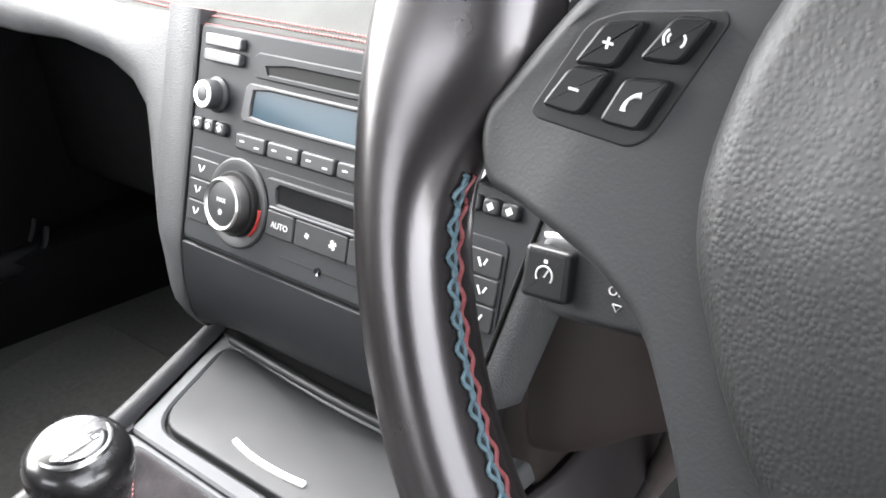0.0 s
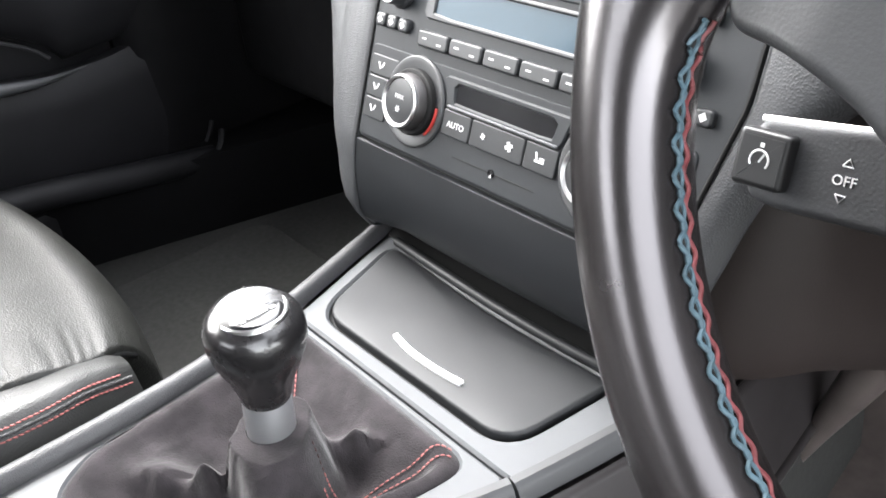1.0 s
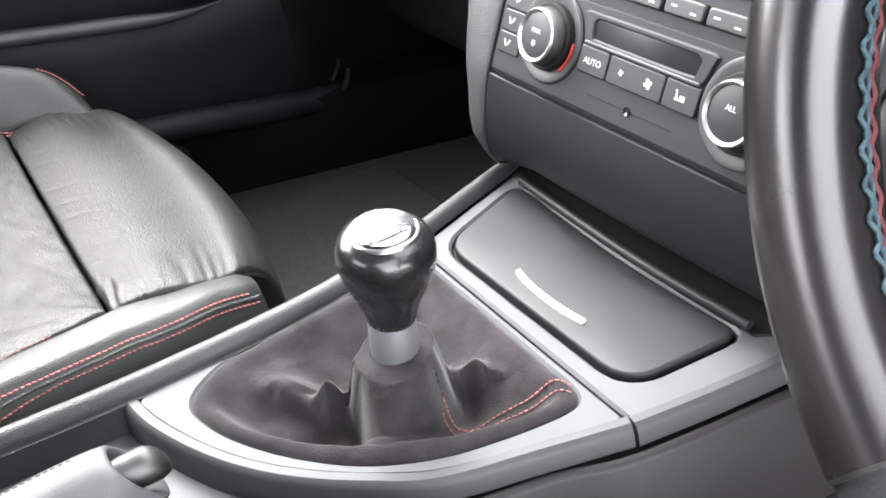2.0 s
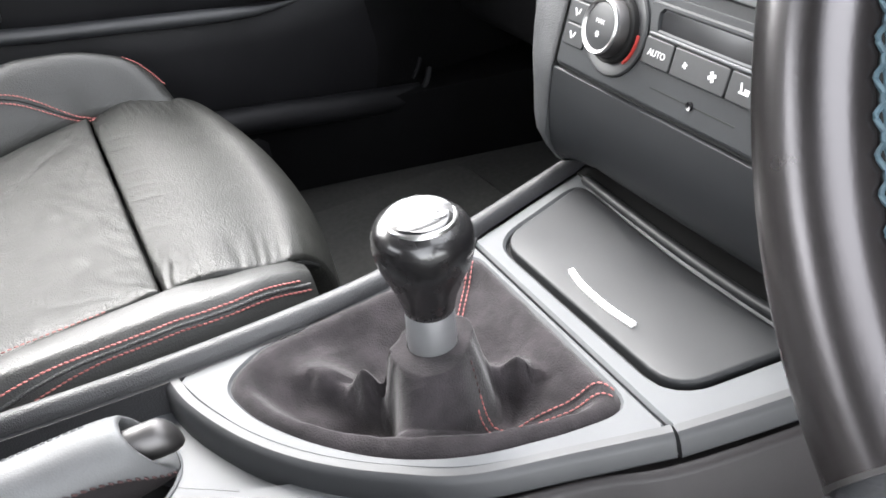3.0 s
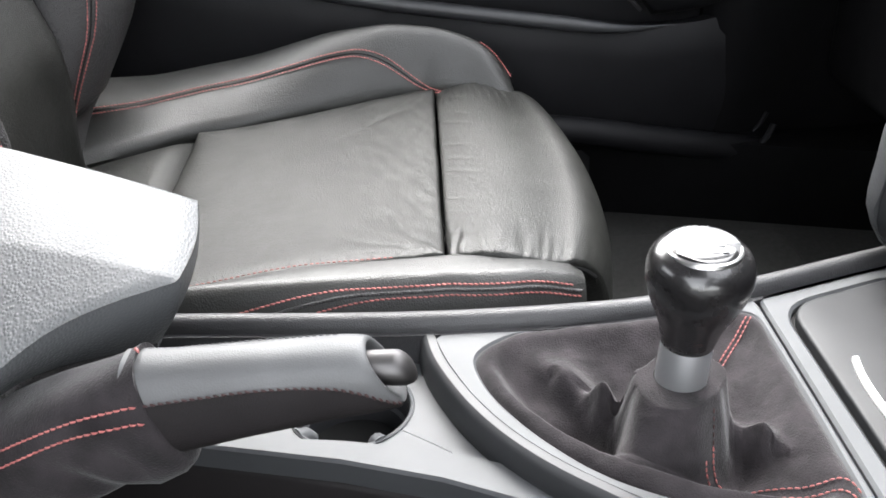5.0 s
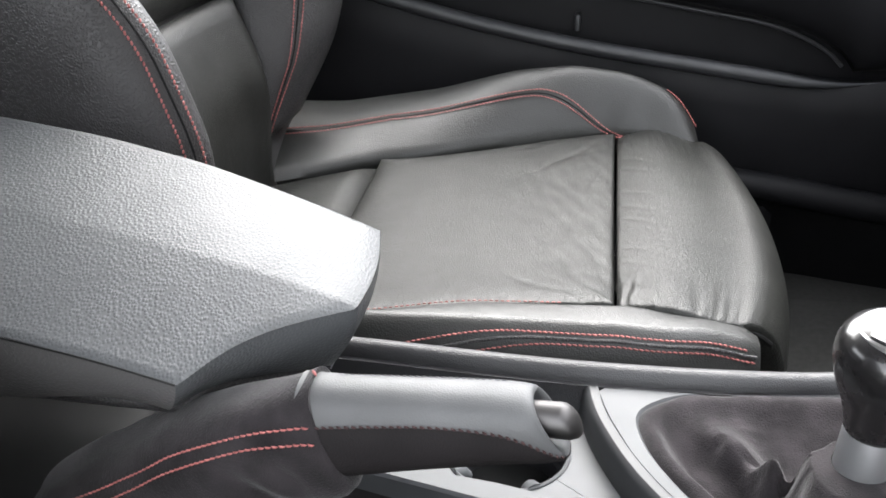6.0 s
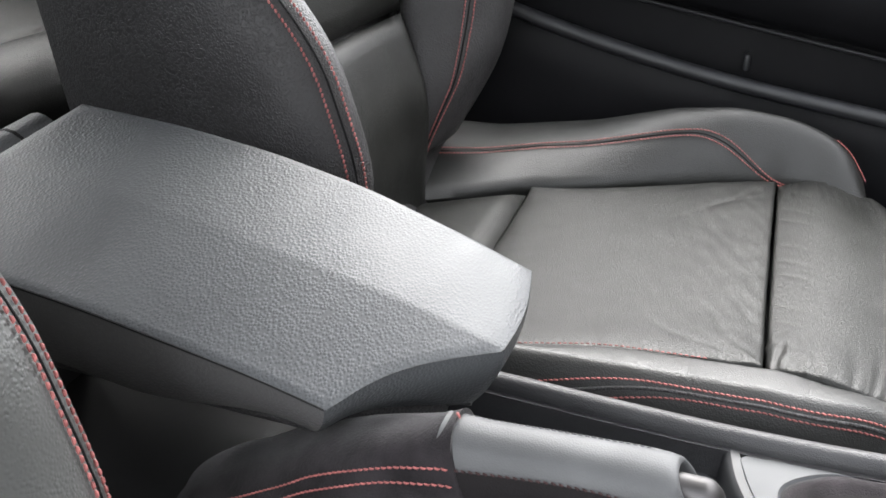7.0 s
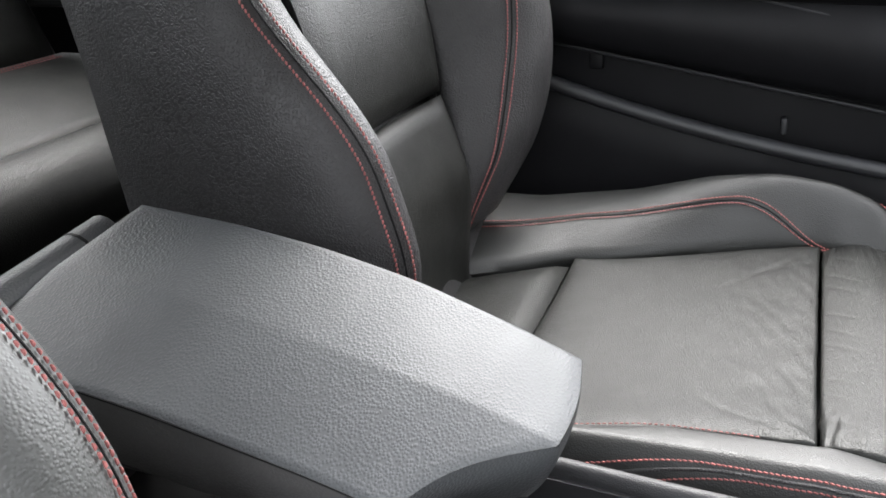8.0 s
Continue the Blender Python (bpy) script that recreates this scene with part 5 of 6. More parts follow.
dash = thing("dashboard", "charcoal soft-skinned dashboard with red stitched top", "dashboard", kind="structure")
# stack body: two facias and a lower panel that rolls under
stack = thing("centre_stack", "charcoal plastic centre stack with radio and climate panel", "centre stack", kind="structure")
slab("radio_facia", round_poly([(-0.1505, -0.0370), (0.1440, -0.0370), (0.1665, 0.0640), (0.1665, 0.125), (-0.1505, 0.125)], 0.006), 0.0, -0.03, STACKM, stack, edge=0.0015, m=SF)
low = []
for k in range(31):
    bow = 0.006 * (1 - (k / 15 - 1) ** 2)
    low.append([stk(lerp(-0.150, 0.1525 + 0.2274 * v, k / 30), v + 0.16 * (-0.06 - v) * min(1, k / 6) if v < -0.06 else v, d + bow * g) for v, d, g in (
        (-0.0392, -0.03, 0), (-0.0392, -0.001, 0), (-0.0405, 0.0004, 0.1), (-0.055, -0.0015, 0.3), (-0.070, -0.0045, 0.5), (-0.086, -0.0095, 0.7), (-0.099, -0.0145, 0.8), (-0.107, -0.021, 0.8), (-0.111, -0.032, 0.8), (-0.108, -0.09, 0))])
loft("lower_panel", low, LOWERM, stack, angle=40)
for sx in (-1,):
    side = []
    for k in range(25):
        v = lerp(-0.114, 0.135, k / 24)
        x = 0.1525
        q, f = max(0, (-0.092 - v) / 0.022), max(0, (-0.070 - v) / 0.03)
        e, w = 0.2 * max(0, -0.045 - v) + 0.016 * q * q, 0.012 * f * f - 0.018 * smooth(-0.075, 0.0, v)
        side.append([stk(sx * x, v, -0.02 - e), stk(sx * x, v, 0.0005 - e), stk(sx * (x + 0.002), v, 0.0018 - e), stk(sx * (x + 0.020 - w), v, 0.0005 - e), stk(sx * (x + 0.029 - w), v, -0.005 - e), stk(sx * (x + 0.034 - w), v, -0.015 - e), stk(sx * (x + 0.036 - w), v, -0.13), stk(sx * x, v, -0.13)])
    loft("stack_side", side, GRAINED, stack, "grained leatherette edge of the stack", angle=40)
tube("side_gap", [stk(-0.1516, lerp(-0.038, 0.124, k / 12), 0.0004) for k in range(13)], 0.0010, GAP, stack, "dark gap beside the facia", n=6)
slab("stack_core", round_poly([(-0.152, -0.050), (0.136, -0.050), (0.160, 0.064), (0.160, 0.127), (-0.152, 0.127)], 0.004), -0.004, -0.14, GAP, stack, m=SF)

# passenger side of the dashboard
def dash_face(u, v):
    x = lerp(-0.166, -0.76, u)
    zlo = along(((0, 0.452), (-0.188, 0.456), (-0.197, 0.478), (-0.206, 0.505), (-0.216, 0.530), (-0.24, 0.546), (-0.28, 0.556), (-0.36, 0.560), (-0.46, 0.553), (-1, 0.54)), x)
    z = lerp(zlo, 0.604, v)
    far = smooth(0.0, 0.2, u)
    y = 0.2065 + 0.40 * (z - 0.485) - 0.010 * math.sin(math.pi * v) * far + 0.05 * u
    return x, y, z


pad("dash_face", lambda u, v: dash_face((1 - u) ** 1.8, v), 90, 20, GRAINED, dash, r=0.006, depth=0.025, edges=(1, 0, 1, 1))
box("glove_box", (-0.72, 0.38, 0.30), (-0.19, 0.60, 0.56), FOOT_SHADE, dash, bevel=0.02, seg=3)
box("glove_box_catch", (-0.50, 0.372, 0.49), (-0.42, 0.384, 0.515), PLASTIC, dash, bevel=0.004)
# top roll with stitched leather, running across the car
top_rings = []
for k in range(41):
    x = lerp(-0.76, 0.20, k / 40)
    c = stk(x, 0.129, -0.020) + Vector((0, 0.05 * max(0, (-x - 0.185) / 0.575), 0))
    top_rings.append([c + Vector((0, dy, dz)) for dy, dz in ((-0.020, -0.012), (-0.022, -0.006), (-0.018, 0.001), (-0.008, 0.006), (0.02, 0.012), (0.10, 0.026), (0.30, 0.035), (0.56, 0.02), (0.56, -0.05), (0.0, -0.02))])
loft("dash_top", top_rings, DASHTOP, dash, "soft grey leather dash top", angle=60)
for dy, dz in ((-0.0205, -0.0020), (-0.0165, 0.0018), (-0.0095, 0.0058), (-0.0045, 0.0075)):
    stitches("red_stitching", [stk(lerp(-0.70, 0.19, k / 60), 0.129, -0.020) + Vector((0, 0.05 * max(0, (-lerp(-0.70, 0.19, k / 60) - 0.185) / 0.575), 0)) + Vector((0, dy, dz)) for k in range(61)], (0, -0.3, 1), RED, dash, 0.0024, 0.0010, 0.0007, slant=0.0006)
tube("windscreen_ledge", [(-0.70, 0.80, 0.665), (0.70, 0.80, 0.665)], 0.02, PLASTIC, dash, n=12)

# driver's side: grained panel beside the stack, knee panel, binnacle
knee = []
for x in [0.150 + 0.13 * (k / 24) for k in range(25)] + [0.32, 0.40, 0.50, 0.60, 0.76]:
    r = 0.088 * smooth(0.135, 0.26, x) * min(1.0, (x - 0.140) / 0.06)
    knee.append([Vector((x, y + f * r, z)) for y, f, z in ((0.292, 0.1, 0.64), (0.262, 0.25, 0.56), (0.243, 0.45, 0.51), (0.232, 0.68, 0.46), (0.225, 0.88, 0.415), (0.2225, 0.98, 0.385), (0.2225, 1.0, 0.368), (0.226, 1.0, 0.362), (0.234, 1.0, 0.360))] + [Vector((x, 0.36, 0.372)), Vector((x, 0.36, 0.64))])
loft("knee_panel", knee, COLUMN, dash, "brown-black knee panel", angle=40)
box("stack_cheek", (0.095, 0.222, 0.300), (0.153, 0.50, 0.430), COLUMN, dash, "brown-black cheek under the stack", bevel=0.010, seg=3)


def wedge(u, v):
    z = lerp(0.422, 0.640, v)
    xl = min(0.150 + 0.245 * (z - 0.470), 0.1684)
    xr = along(((0.70, 0.34), (0.60, 0.275), (0.544, 0.214), (0.52, 0.197), (0.50, 0.1865), (0.48, 0.1795), (0.46, 0.1745), (0.44, 0.169), (0.38, 0.153)), z)
    y = 0.2055 + 0.40 * (z - 0.485) + 0.020 * u ** 3
    return lerp(xl, xr, u), y, z


pad("wedge_panel", wedge, 24, 40, GRAINED, dash, "grained panel beside the stack", r=0.0025, depth=0.012)
tube("wedge_gap", [Vector(wedge(0, k / 20)) + Vector((-0.0006, -0.0008, 0)) for k in range(21)], 0.0012, GAP, dash, n=6)
binn = []
for k in range(17):
    x = lerp(0.20, 0.66, k / 16)
    h = 0.10 * math.sin(math.pi * (k / 16)) ** 0.5
    binn.append([Vector((x, 0.215, 0.64)), Vector((x, 0.20, 0.66 + h)), Vector((x, 0.22, 0.675 + h)), Vector((x, 0.42, 0.655 + h * 0.6)), Vector((x, 0.60, 0.64)), Vector((x, 0.60, 0.60)), Vector((x, 0.25, 0.60))])
loft("instrument_hood", binn, GRAINED, dash, angle=40)
box("dash_top_driver", (0.19, 0.30, 0.60), (0.78, 0.82, 0.655), GRAINED, dash, bevel=0.01)
box("under_dash", (0.19, 0.36, 0.36), (0.76, 0.80, 0.60), DARK, dash, bevel=0.01)


def plate(name, u0, v0, u1, v1, d0, d1, mat, parent, r=0.002, edge=0.0008, label="", dome=0.0):
    return slab(name, round_poly([(u0, v0), (u1, v0), (u1, v1), (u0, v1)], max(r, 2.2 * edge)), d1, d0, mat, parent, label, edge=edge, m=SF, dome=dome)


def mark(u, v, w, h, parent, mat=None, d=0.0, ang=0.0, name="icon"):
    return box(name, (-w / 2, -h / 2, -0.00015), (w / 2, h / 2, 0.00025), mat or WHITE, parent, bevel=0, m=SF @ Matrix.Translation((u, v, d)) @ Matrix.Rotation(ang, 4, "Z"))


radio = thing("radio", "car radio with wide display and preset keys", "radio")
# disc slot, recessed
ring_plate("slot_frame", even(round_poly([(-0.086, 0.0945), (0.086, 0.0945), (0.086, 0.1125), (-0.086, 0.1125)], 0.003), 64), match(even(round_poly([(-0.086, 0.0945), (0.086, 0.0945), (0.086, 0.1125), (-0.086, 0.1125)], 0.003), 64), round_poly([(-0.074, 0.0985), (0.074, 0.0985), (0.074, 0.1065), (-0.074, 0.1065)], 0.002), Vector((0, 0.1030))), 0.0018, -0.003, STACKM, radio, m=SF, edge=0.001)
plate("disc_slot", -0.074, 0.0985, 0.074, 0.1065, 0.0001, 0.0006, GAP, radio, 0.001, 0.0001)
ring_plate("display_frame", even(round_poly([(-0.096, 0.0625), (0.096, 0.0625), (0.092, 0.0905), (-0.092, 0.0905)], 0.004), 64), match(even(round_poly([(-0.096, 0.0625), (0.096, 0.0625), (0.092, 0.0905), (-0.092, 0.0905)], 0.004), 64), round_poly([(-0.085, 0.0662), (0.085, 0.0662), (0.083, 0.0872), (-0.083, 0.0872)], 0.002), Vector((0, 0.0767))), 0.0022, -0.002, PLASTIC, radio, m=SF, edge=0.0012)
plate("display", -0.085, 0.0662, 0.085, 0.0872, 0.0001, 0.0005, SCREEN, radio, 0.002, 0.0001, "blue-grey glossy display")
for i in range(6):
    u = -0.0955 + 0.0345 * i
    key = plate("preset_key", u, 0.0428, u + 0.0325, 0.0545, -0.001, 0.0042, BUTTON, radio, 0.002, 0.0015, "charcoal preset key" if i == 0 else "")
    for s in (-0.008, 0.008):
        mark(u + 0.0162 + s, 0.0480 + (0.001 if s < 0 else -0.001), 0.0045, 0.0011, key, d=0.0043)
for sx in (-1, 1):
    for i in range(3):
        u = (0.1455 if sx > 0 else -0.1405) + (-sx) * 0.0132 * i
        k3 = plate("small_key", u - 0.0060, 0.0480, u + 0.0060, 0.0580, -0.001, 0.0042, BUTTON, radio, 0.003, 0.0018)
        mark(u, 0.0532, 0.004, 0.004, k3, d=0.0043, ang=0.6)
for i, (v0, v1) in enumerate(((0.0995, 0.1085), (0.1105, 0.1195))):
    for sx in (-1, 1):
        plate("source_key", sx * 0.119 - 0.0205, v0, sx * 0.119 + 0.0205, v1, -0.001, 0.0045, SOURCE if sx < 0 else BUTTON, radio, 0.0015, 0.0012, "light grey key" if sx < 0 else "")


def dial(name, u, v, rings, mat, parent, label="", n=40, cap=True):
    rr = [[SF @ Vector((u + r * math.cos(a), v + r * math.sin(a), d)) for a in [2 * math.pi * k / n for k in range(n)]] for r, d in rings]
    return loft(name, rr, mat, parent, label, caps=cap, angle=35)


for sx in (-1, 1):
    kn = dial("volume_knob", sx * 0.124, 0.0765, ((0.0130, -0.001), (0.0130, 0.002), (0.0108, 0.004), (0.0104, 0.0125), (0.0096, 0.0140), (0.0055, 0.0140)), PLASTIC, radio, "round push knob")
    dial("knob_ring", sx * 0.124, 0.0765, ((0.0098, 0.0133), (0.0096, 0.0145), (0.0080, 0.0149), (0.0055, 0.0143)), SILVER, kn, "bright ring", cap=False)
    dial("knob_cap", sx * 0.124, 0.0765, ((0.0056, 0.0137), (0.0054, 0.0147), (0.003, 0.0151), (0.0003, 0.0152)), BUTTON, kn)

climate = thing("climate_panel", "climate control panel with two round dials", "climate control")
plate("climate_facia", -0.1475, -0.0350, 0.1475, 0.0350, -0.002, 0.0010, STACKM, climate, 0.006, 0.0008)
for sx in (-1, 1):
    cu, cv = sx * 0.0885, 0.0035
    base = dial("dial_base", cu, cv, ((0.0330, 0.0), (0.0330, 0.0022), (0.0318, 0.0032), (0.0285, 0.0034), (0.0240, 0.0020)), DIAL, climate, "satin dished bezel")
    dial("dial_ring", cu, cv, ((0.0240, 0.001), (0.0238, 0.0060), (0.0230, 0.0070), (0.0205, 0.0072)), GAP, climate, "black inner ring")
    body = dial("dial_knob", cu, cv, ((0.0206, 0.004), (0.0198, 0.0140), (0.0188, 0.0154), (0.0150, 0.0156)), GUNMETAL, climate, "round satin metal dial")
    dial("dial_rim", cu, cv, ((0.0188, 0.0149), (0.0189, 0.0164), (0.0180, 0.0176), (0.0166, 0.0170), (0.0158, 0.0153)), CHROME, body, "bright rim", cap=False)
    face = dial("dial_face", cu, cv, ((0.0166, 0.0146), (0.0164, 0.0156), (0.012, 0.0163), (0.0005, 0.0164)), BUTTON, body, "charcoal push face")
    text_mesh("lettering", "MAX" if sx < 0 else "ALL", 0.0046, WHITE, SF @ Matrix.Translation((cu, cv + 0.003, 0.0166)), body)
    if sx < 0:
        for a in (0, 1.05, 2.09):
            mark(cu, cv - 0.0055, 0.0045, 0.0008, body, d=0.0166, ang=a)
        arc = [SF @ Vector((cu + 0.0268 * math.cos(a), cv + 0.0268 * math.sin(a), 0.0036)) for a in [-0.80 + 0.85 * k / 10 for k in range(11)]]
        tube("warm_arc", arc, 0.0013, REDPRINT, climate, "red arc mark", n=6)
    for i, (v0, v1) in enumerate(((0.0125, 0.0275), (-0.0040, 0.0115), (-0.0205, -0.0050))):
        o0, o1 = (-0.1450, -0.1130) if i == 0 else ((-0.1450, -0.1200))
        if sx > 0:
            o0, o1 = -o1, -o0
        b = plate("air_key", o0, v0, o1, v1, 0.0, 0.0022, BUTTON, climate, 0.002, 0.0008)
        mc = sx * (0.1345 if i else 0.132)
        mark(mc - 0.0016, (v0 + v1) / 2 - 0.0006, 0.0013, 0.0040, b, d=0.0024, ang=0.5)
        mark(mc - 0.0030, (v0 + v1) / 2 + 0.0018, 0.0014, 0.0014, b, d=0.0024)
        mark(mc + 0.0021, (v0 + v1) / 2 + 0.0008, 0.0012, 0.0042, b, d=0.0024, ang=-0.5)
ring_plate("readout_frame", even(round_poly([(-0.054, 0.0090), (0.054, 0.0090), (0.060, 0.0300), (-0.060, 0.0300)], 0.003), 64), match(even(round_poly([(-0.054, 0.0090), (0.054, 0.0090), (0.060, 0.0300), (-0.060, 0.0300)], 0.003), 64), round_poly([(-0.046, 0.0128), (0.046, 0.0128), (0.048, 0.0258), (-0.048, 0.0258)], 0.0015), Vector((0, 0.0193))), 0.0030, 0.0, STACKM, climate, m=SF, edge=0.0012)
plate("readout", -0.047, 0.0128, 0.047, 0.0258, 0.0008, 0.0014, GLOSS, climate, 0.001, 0.0001, "black glossy readout")
plate("readout_sill", -0.052, 0.0086, 0.052, 0.0108, 0.001, 0.0042, TRIM, climate, 0.001, 0.0008)
for u0, u1, kind in ((-0.0545, -0.0260, "AUTO"), (-0.0250, 0.0255, "fan"), (0.0265, 0.0545, "seat")):
    b = plate("climate_key", u0, -0.0105, u1, 0.0078, 0.0, 0.0032, BUTTON, climate, 0.0015, 0.0010)
    uc = (u0 + u1) / 2
    if kind == "AUTO":
        text_mesh("lettering", "AUTO", 0.0062, WHITE, SF @ Matrix.Translation((uc, -0.002, 0.0034)), b)
    elif kind == "fan":
        for q, sz in ((-0.0125, 0.004), (0.0125, 0.0065)):
            for a in (0.4, 1.97):
                mark(uc + q, -0.0012, sz, sz * 0.35, b, d=0.0034, ang=a)
    else:
        mark(uc, -0.003, 0.008, 0.0012, b, d=0.0034)
        mark(uc - 0.003, 0.0002, 0.0012, 0.005, b, d=0.0034, ang=0.3)
        mark(uc + 0.002, -0.0012, 0.004, 0.002, b, d=0.0034)
plate("sensor_slot", -0.040, -0.0238, 0.040, -0.0228, 0.0008, 0.0013, GAP, climate, 0.0003, 0.0001)
dial("sensor", 0.0, -0.0233, ((0.0030, 0.0008), (0.0029, 0.0020), (0.0015, 0.0016), (0.0002, 0.0012)), GLOSS, climate, "small black sensor")

# ---- steering wheel ----
wheel = thing("steering_wheel", "black leather sports steering wheel with tricolour stitching", "steering wheel")
WA = radians(22.5)
WC = Vector((0.431, 0.044, 0.685))
WN = Vector((0, -math.cos(WA), math.sin(WA)))
WY = Vector((0, math.sin(WA), math.cos(WA)))
WR, WT = 0.1735, 0.0185
WF = Matrix(((1, WY.x, WN.x, WC.x), (0, WY.y, WN.y, WC.y), (0, WY.z, WN.z, WC.z), (0, 0, 0, 1)))


def rim_in(b):
    """The rim is a little flatter on its inner side."""
    return 1.0 if math.cos(b) > 0 else (1.0 - 0.14 * math.cos(b) ** 2) * (1.0 - 0.4 * max(0.0, -math.sin(b)))


def thumb(a):
    """Swell of the rim's inner side above each spoke: a full thumb rest that runs out below."""
    turn_ = a % (2 * math.pi)
    turn_ = turn_ if math.pi / 2 < turn_ < 1.5 * math.pi else (math.pi - turn_) % (2 * math.pi)
    up = turn_ - math.pi * 0.965
    return 1.3 * math.exp(-(up / (0.36 if up < 0 else 0.185)) ** 2)


def rim_point(a, b, off=0.0):
    e = Vector((math.cos(a), math.sin(a), 0))
    thick = 1.0 + 0.05 * thumb(a)
    swell = 1 + thumb(a) if math.cos(b) < 0 else 1.0
    return WF @ (e * (WR + (WT * thick * rim_in(b) * swell + off) * math.cos(b)) + Vector((0, 0, (WT * 1.02 * thick + off) * math.sin(b))))


def rim_ring(a, n=28):
    return [rim_point(a, 2 * math.pi * k / n) for k in range(n)]


NRIM = 144


def rim_arc(name, a_, b_, mat, label, scale=1.0):
    n = max(2, round(NRIM * (b_ - a_) / (2 * math.pi)))
    rings_ = []
    for k in range(n + 1):
        a = lerp(a_, b_, k / n)
        e = WF @ Vector((WR * math.cos(a), WR * math.sin(a), 0))
        rings_.append([e + (p - e) * scale for p in rim_ring(a)])
    return loft(name, rings_, mat, wheel, label, angle=80)


A_LOW = radians(233)
A_END = radians(307)
rim_arc("rim", A_END - 2 * math.pi, A_LOW, RIM, "worn glossy black leather rim")
rim_arc("rim_base", A_LOW - 0.01, A_END + 0.01, PLASTIC, "matt plastic foot of the rim", 0.955)
for a in (A_LOW, A_END):
    rim_arc("rim_joint", a - 0.004, a + 0.004, GUNMETAL, "metal joint ring", 1.012)


def rim_line(a0_, a1_, b, n=60, off=0.0008):
    return [rim_point(lerp(a0_, a1_, k / n), b, off) for k in range(n + 1)]


def cord(name, a_0, a_1, b, mat, amp, phase, r=0.0009, step=0.0066):
    """A thread that weaves to and fro across the rim's inner seam."""
    base = resample(rim_line(a_0, a_1, b, 200), 0.0011)
    nb = resample(rim_line(a_0, a_1, b + 0.05, 200), 0.0011)
    pts = []
    for i, p in enumerate(base):
        s = (nb[min(i, len(nb) - 1)] - p).normalized()
        pts.append(p + s * amp * math.sin(2 * math.pi * i * 0.0011 / step + phase) + (p - WC).normalized() * -0.0004)
    return tube(name, pts, r, mat, wheel, n=6)


for lo_, hi_ in ((3.26, A_LOW), (A_END, 6.165)):
    cord("blue_stitching", lo_, hi_, 2.80, BLUE, 0.0014, 0.0, 0.0007, 0.0084)
    cord("blue_stitching", lo_, hi_, 2.85, BLUE, 0.0006, 2.9, 0.0006, 0.0084)
    cord("red_stitching", lo_, hi_, 2.95, RIMRED, 0.0009, 1.0, 0.0007, 0.0084)
    tube("rim_seam", rim_line(lo_, hi_, 2.88, 60, 0.0), 0.0012, GAP, wheel, n=6)

# spokes and hub: one moulded cover, with a raised airbag pad
def spoke_half(sx):
    o = [(-0.1460, 0.0005), (-0.1350, 0.0160), (-0.1215, 0.0295), (-0.100, 0.0470), (-0.070, 0.062), (-0.02, 0.066), (-0.02, -0.138), (-0.0575, -0.138), (-0.0620, -0.105), (-0.0725, -0.073), (-0.0807, -0.0556), (-0.0899, -0.0391), (-0.1040, -0.0290), (-0.1240, -0.0212), (-0.1420, -0.0190), (-0.1460, -0.008)]
    return [(sx * -x, y) for x, y in o] if sx > 0 else o


for sx in (-1, 1):
    spoke = slab("spoke", round_poly(spoke_half(sx), 0.010), 0.018, -0.012, SPOKEM, wheel, edge=0.0036, m=WF, seg=4, angle=60)
    for v in spoke.data.vertices:
        q = WF.inverted() @ v.co
        q.z -= 0.006 * smooth(0.116, 0.140, abs(q.x)) * smooth(-0.012, 0.006, q.z)
        v.co = WF @ q
slab("lower_spoke", round_poly([(-0.062, -0.075), (0.062, -0.075), (0.085, -0.172), (0.03, -0.166), (0.0, -0.15), (-0.03, -0.166), (-0.085, -0.172)], 0.01), 0.010, -0.010, STACKM, wheel, edge=0.006, m=WF, seg=3, angle=60)
pad_line = even(round_poly([(x * 0.91, y * 0.93) for x, y in ((-0.066, 0.060), (0.066, 0.060), (0.0840, 0.032), (0.092, -0.012), (0.072, -0.055), (0.045, -0.085), (-0.045, -0.085), (-0.072, -0.055), (-0.092, -0.012), (-0.0840, 0.032))], 0.02), 80)
slab("airbag_cover", pad_line, 0.030, 0.010, PAD, wheel, "grained airbag cover", edge=0.012, m=WF, dome=0.016, seg=6, angle=80)
slab("badge", round_poly([(-0.014, -0.014), (0.014, -0.014), (0.014, 0.014), (-0.014, 0.014)], 0.0138), 0.0480, 0.0450, GLOSS, wheel, "round badge", edge=0.001, m=WF)
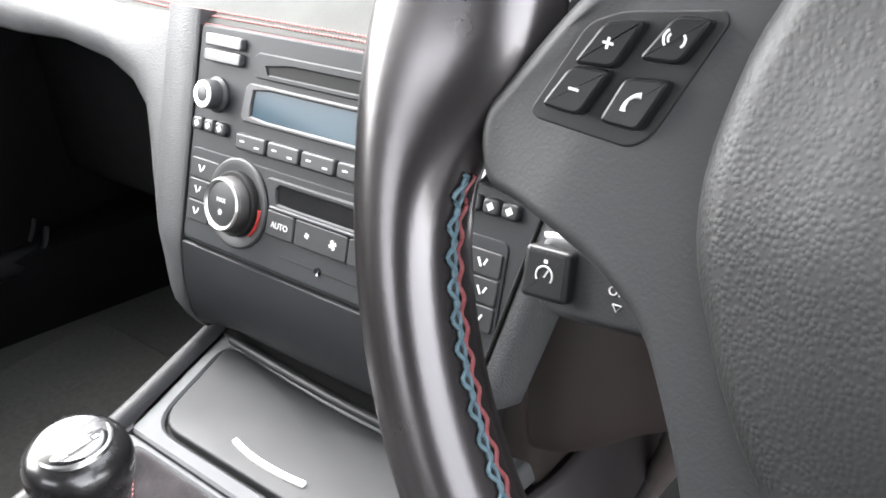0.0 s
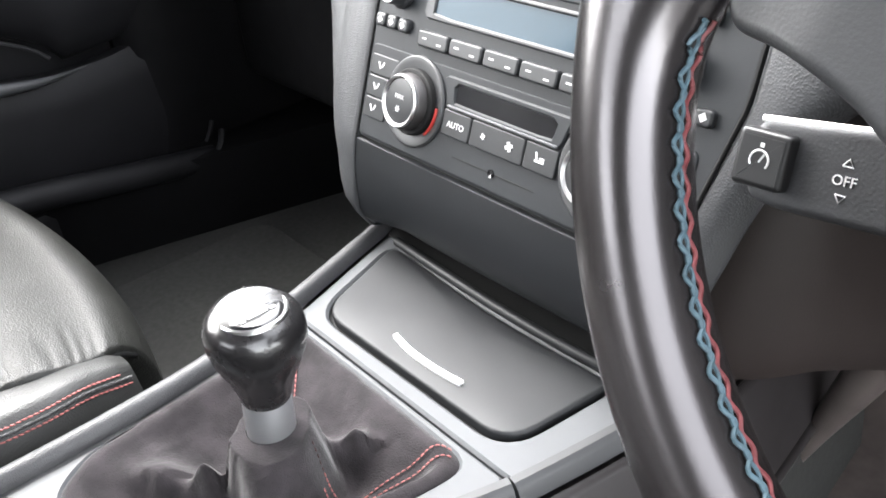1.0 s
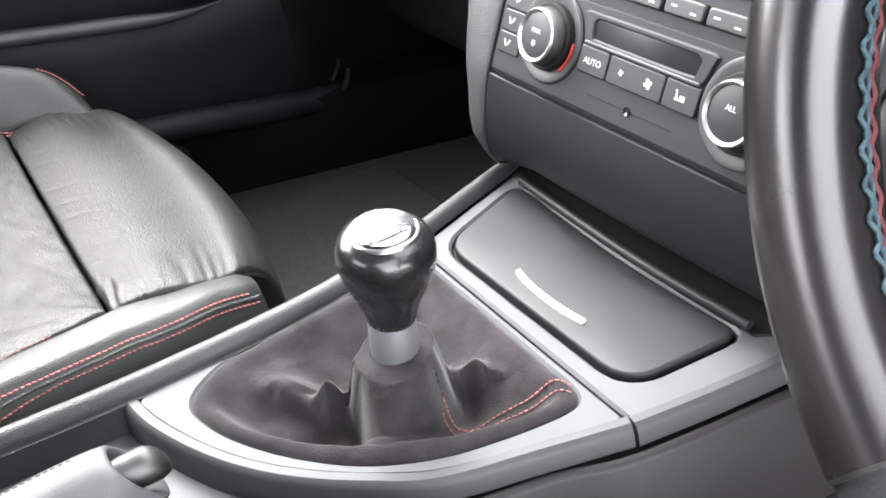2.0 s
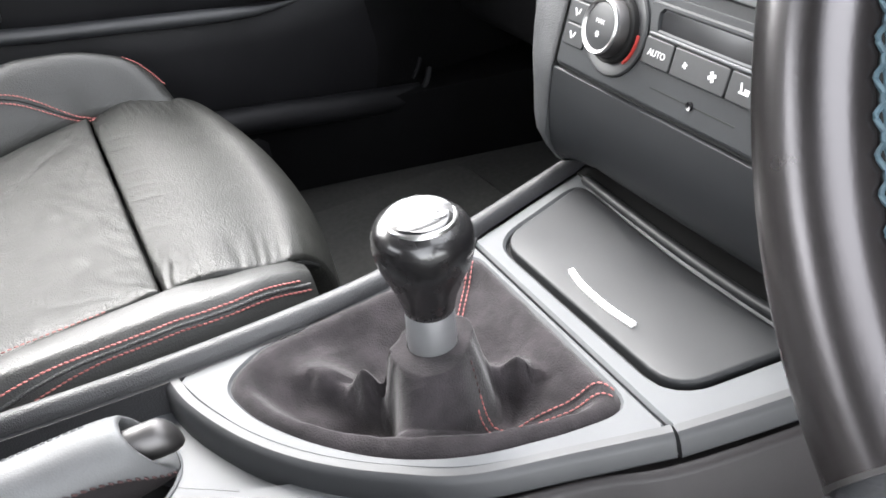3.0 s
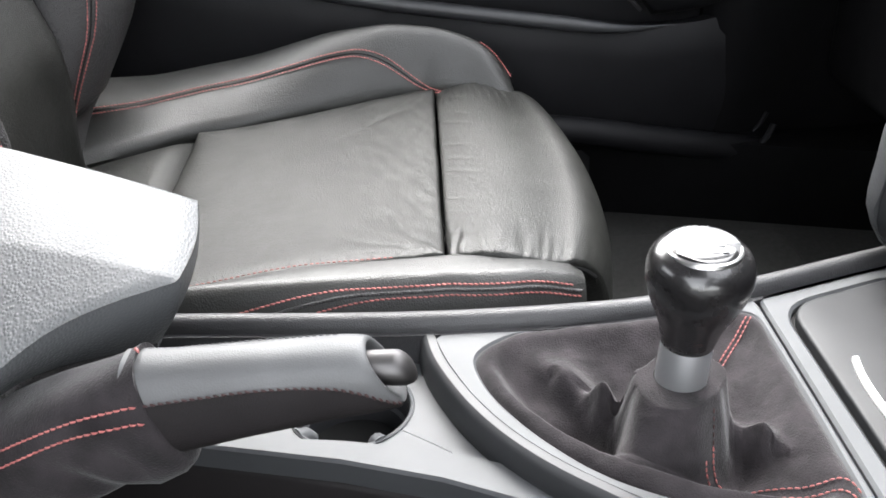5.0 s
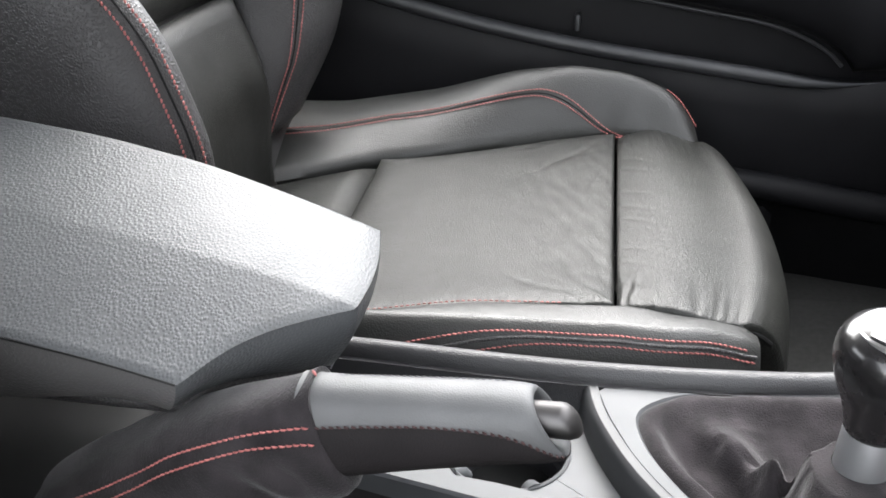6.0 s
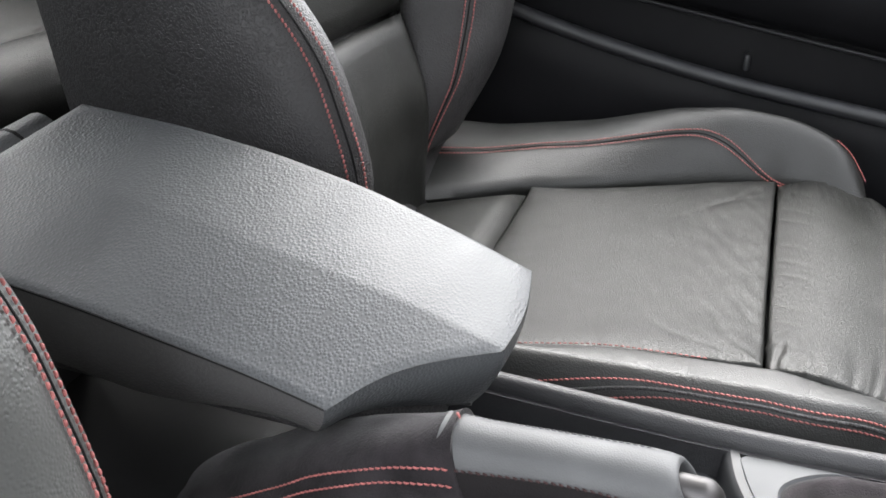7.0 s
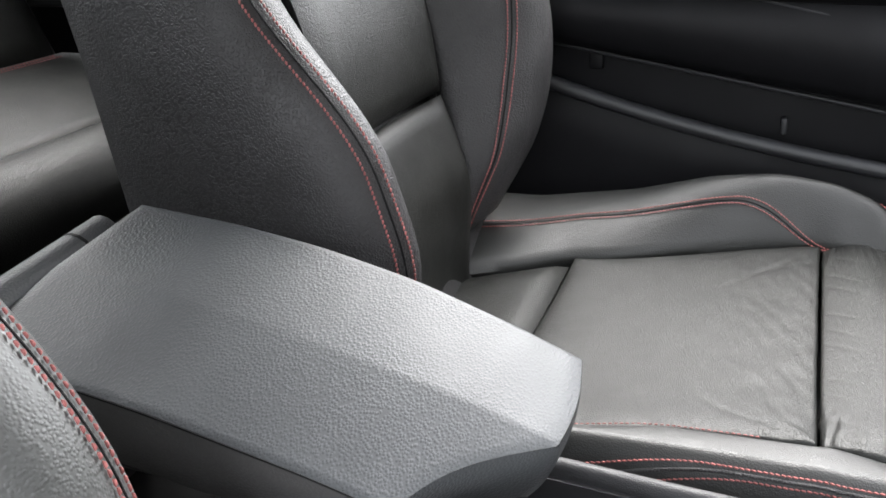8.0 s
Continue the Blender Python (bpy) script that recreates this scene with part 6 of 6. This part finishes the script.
# key cluster on each spoke
for sx in (-1, 1):
    def side_of(pts):
        return [(-sx * x, y) for x, y in pts]
    cl = slab("key_plate", round_poly(side_of([(-0.1272, 0.0030), (-0.1250, 0.0012), (-0.1001, -0.0012), (-0.0954, 0.0022), (-0.0836, 0.0276), (-0.0850, 0.0302), (-0.1078, 0.0277), (-0.1160, 0.0244)]), 0.003), 0.0187, 0.012, KEYBED, wheel, "black key bed", edge=0.0005, m=WF)
    for k, q in enumerate(([(-0.1229, 0.0046), (-0.1124, 0.0037), (-0.1063, 0.0147), (-0.1167, 0.0145)], [(-0.1165, 0.0149), (-0.1061, 0.0151), (-0.1003, 0.0262), (-0.1101, 0.0250)],
                           [(-0.1074, 0.0034), (-0.0975, 0.0028), (-0.0920, 0.0146), (-0.1028, 0.0140)], [(-0.1010, 0.0178), (-0.0912, 0.0180), (-0.0856, 0.0279), (-0.0942, 0.0279)])):
        key = slab("wheel_key", round_poly(side_of(q), 0.0022), 0.0218, 0.017, WKEY, cl, edge=0.0008, m=WF, seg=2, angle=20)
        cx, cy = -sx * sum(p[0] for p in q) / 4, sum(p[1] for p in q) / 4
        tm = WF @ Matrix.Translation((cx, cy, 0.0219)) @ Matrix.Rotation(0.8 if k == 2 else -0.1, 4, "Z")
        if k < 2:
            box("icon", (-0.0013, -0.0003, 0), (0.0013, 0.0003, 0.0002), WHITE, key, bevel=0, m=tm)
        if k == 1:
            box("icon", (-0.0003, -0.0013, 0.0001), (0.0003, 0.0013, 0.0003), WHITE, key, bevel=0, m=tm)
        elif k == 2:
            tube("icon", [tm @ Vector((0.0036 * math.cos(a), 0.0036 * math.sin(a) - 0.0026, 0)) for a in [0.75 + 1.65 * i / 8 for i in range(9)]], lambda t: 0.00035 + 0.0004 * abs(2 * t - 1) ** 2, WHITE, key, n=6)
        elif k == 3:
            for side, r in ((-1, 0.0011), (-1, 0.0021), (1, 0.0016)):
                tube("icon", [tm @ Vector((side * (0.0006 + r * math.cos(a)), r * math.sin(a), 0)) for a in [-0.9 + 1.8 * i / 8 for i in range(9)]], 0.0003, WHITE, key, n=5)

# steering column shroud and cruise stalk
column = thing("steering_column", "brown-black plastic steering column shroud", "steering column")
crings = []
for y, z, rx, rz in ((0.075, 0.640, 0.060, 0.050), (0.082, 0.640, 0.068, 0.058), (0.16, 0.610, 0.085, 0.070), (0.26, 0.575, 0.105, 0.085), (0.34, 0.555, 0.11, 0.09)):
    crings.append([Vector((WC.x - 0.01 + rx * math.copysign(abs(math.cos(a)) ** 0.6, math.cos(a)), y, z + rz * math.copysign(abs(math.sin(a)) ** 0.7, math.sin(a)))) for a in [2 * math.pi * k / 40 for k in range(40)]])
loft("shroud", crings, COLUMN, column, angle=60)
tube("shaft_sleeve", catmull([(0.250, 0.36, 0.43), (0.198, 0.36, 0.306), (0.170, 0.36, 0.235), (0.140, 0.36, 0.155)], 8), lambda t: lerp(0.022, 0.006, min(1, t * 1.15)), SLEEVE, column, "grey-brown rubber sleeve of the shaft", n=18)

stalk = thing("cruise_stalk", "black cruise control stalk with OFF lettering", "control stalk")
TF = Matrix(((1, 0, 0, 0.2535), (0, 0.35, -0.937, 0.090), (0, 0.937, 0.35, 0.5876), (0, 0, 0, 1)))
TF = TF @ Matrix.Rotation(radians(2), 4, "Z")
slab("stalk_body", round_poly([(0.003, 0.0), (0.014, -0.002), (0.06, 0.0005), (0.11, 0.008), (0.11, 0.045), (0.06, 0.034), (0.02, 0.0285), (0.004, 0.027), (0.001, 0.021)], 0.005), 0.0, -0.014, PLASTIC, stalk, edge=0.003, m=TF, seg=4, angle=60)
tube("stalk_edge", [TF @ Vector(p) for p in ((0.003, 0.0265, -0.002), (0.02, 0.0283, -0.002), (0.04, 0.0305, -0.002), (0.06, 0.0335, -0.002))], 0.0012, SILVER, stalk, "bright upper edge", n=8)
slab("stalk_key", round_poly([(-0.0005, 0.004), (0.0185, 0.0045), (0.0185, 0.0235), (-0.0005, 0.0235)], 0.0025), 0.0055, -0.008, KEYM, stalk, "square push key", edge=0.0018, m=TF)
tube("icon", [TF @ Vector((0.009 + 0.0034 * math.cos(a), 0.0135 + 0.0034 * math.sin(a), 0.0056)) for a in [-0.6 + 4.3 * k / 16 for k in range(17)]], 0.0004, WHITE, stalk, n=5)
tube("icon", [TF @ Vector(p) for p in ((0.009, 0.0130, 0.0056), (0.0104, 0.0158, 0.0056))], 0.0004, WHITE, stalk, n=5)
box("icon", (0.0083, 0.0180, 0.0055), (0.0097, 0.0194, 0.0058), WHITE, stalk, bevel=0, m=TF)
text_mesh("lettering", "OFF", 0.0047, WHITE, TF @ Matrix.Translation((0.036, 0.0135, 0.0002)) @ Matrix.Rotation(0.05, 4, "Z"), stalk)
for ty, s in ((0.0195, 1), (0.0078, -1)):
    tube("icon", [TF @ Vector(p) for p in ((0.0343, ty - 0.0012 * s, 0.0002), (0.0377, ty - 0.0012 * s, 0.0002), (0.036, ty + 0.0012 * s, 0.0002), (0.0343, ty - 0.0012 * s, 0.0002))], 0.0003, WHITE, stalk, n=5)
# pedals
for px, w in ((0.30, 0.03), (0.40, 0.03), (0.50, 0.022)):
    pedal = thing("pedal", "black rubber foot pedal in the driver's footwell", "pedal", "pedals")
    box("pedal_plate", (px - w, 0.52, 0.19), (px + w, 0.54, 0.26), DARK, pedal, bevel=0.004)
    tube("pedal_arm", [(px, 0.54, 0.24), (px, 0.62, 0.40), (px, 0.64, 0.56)], 0.008, PLASTIC, pedal)
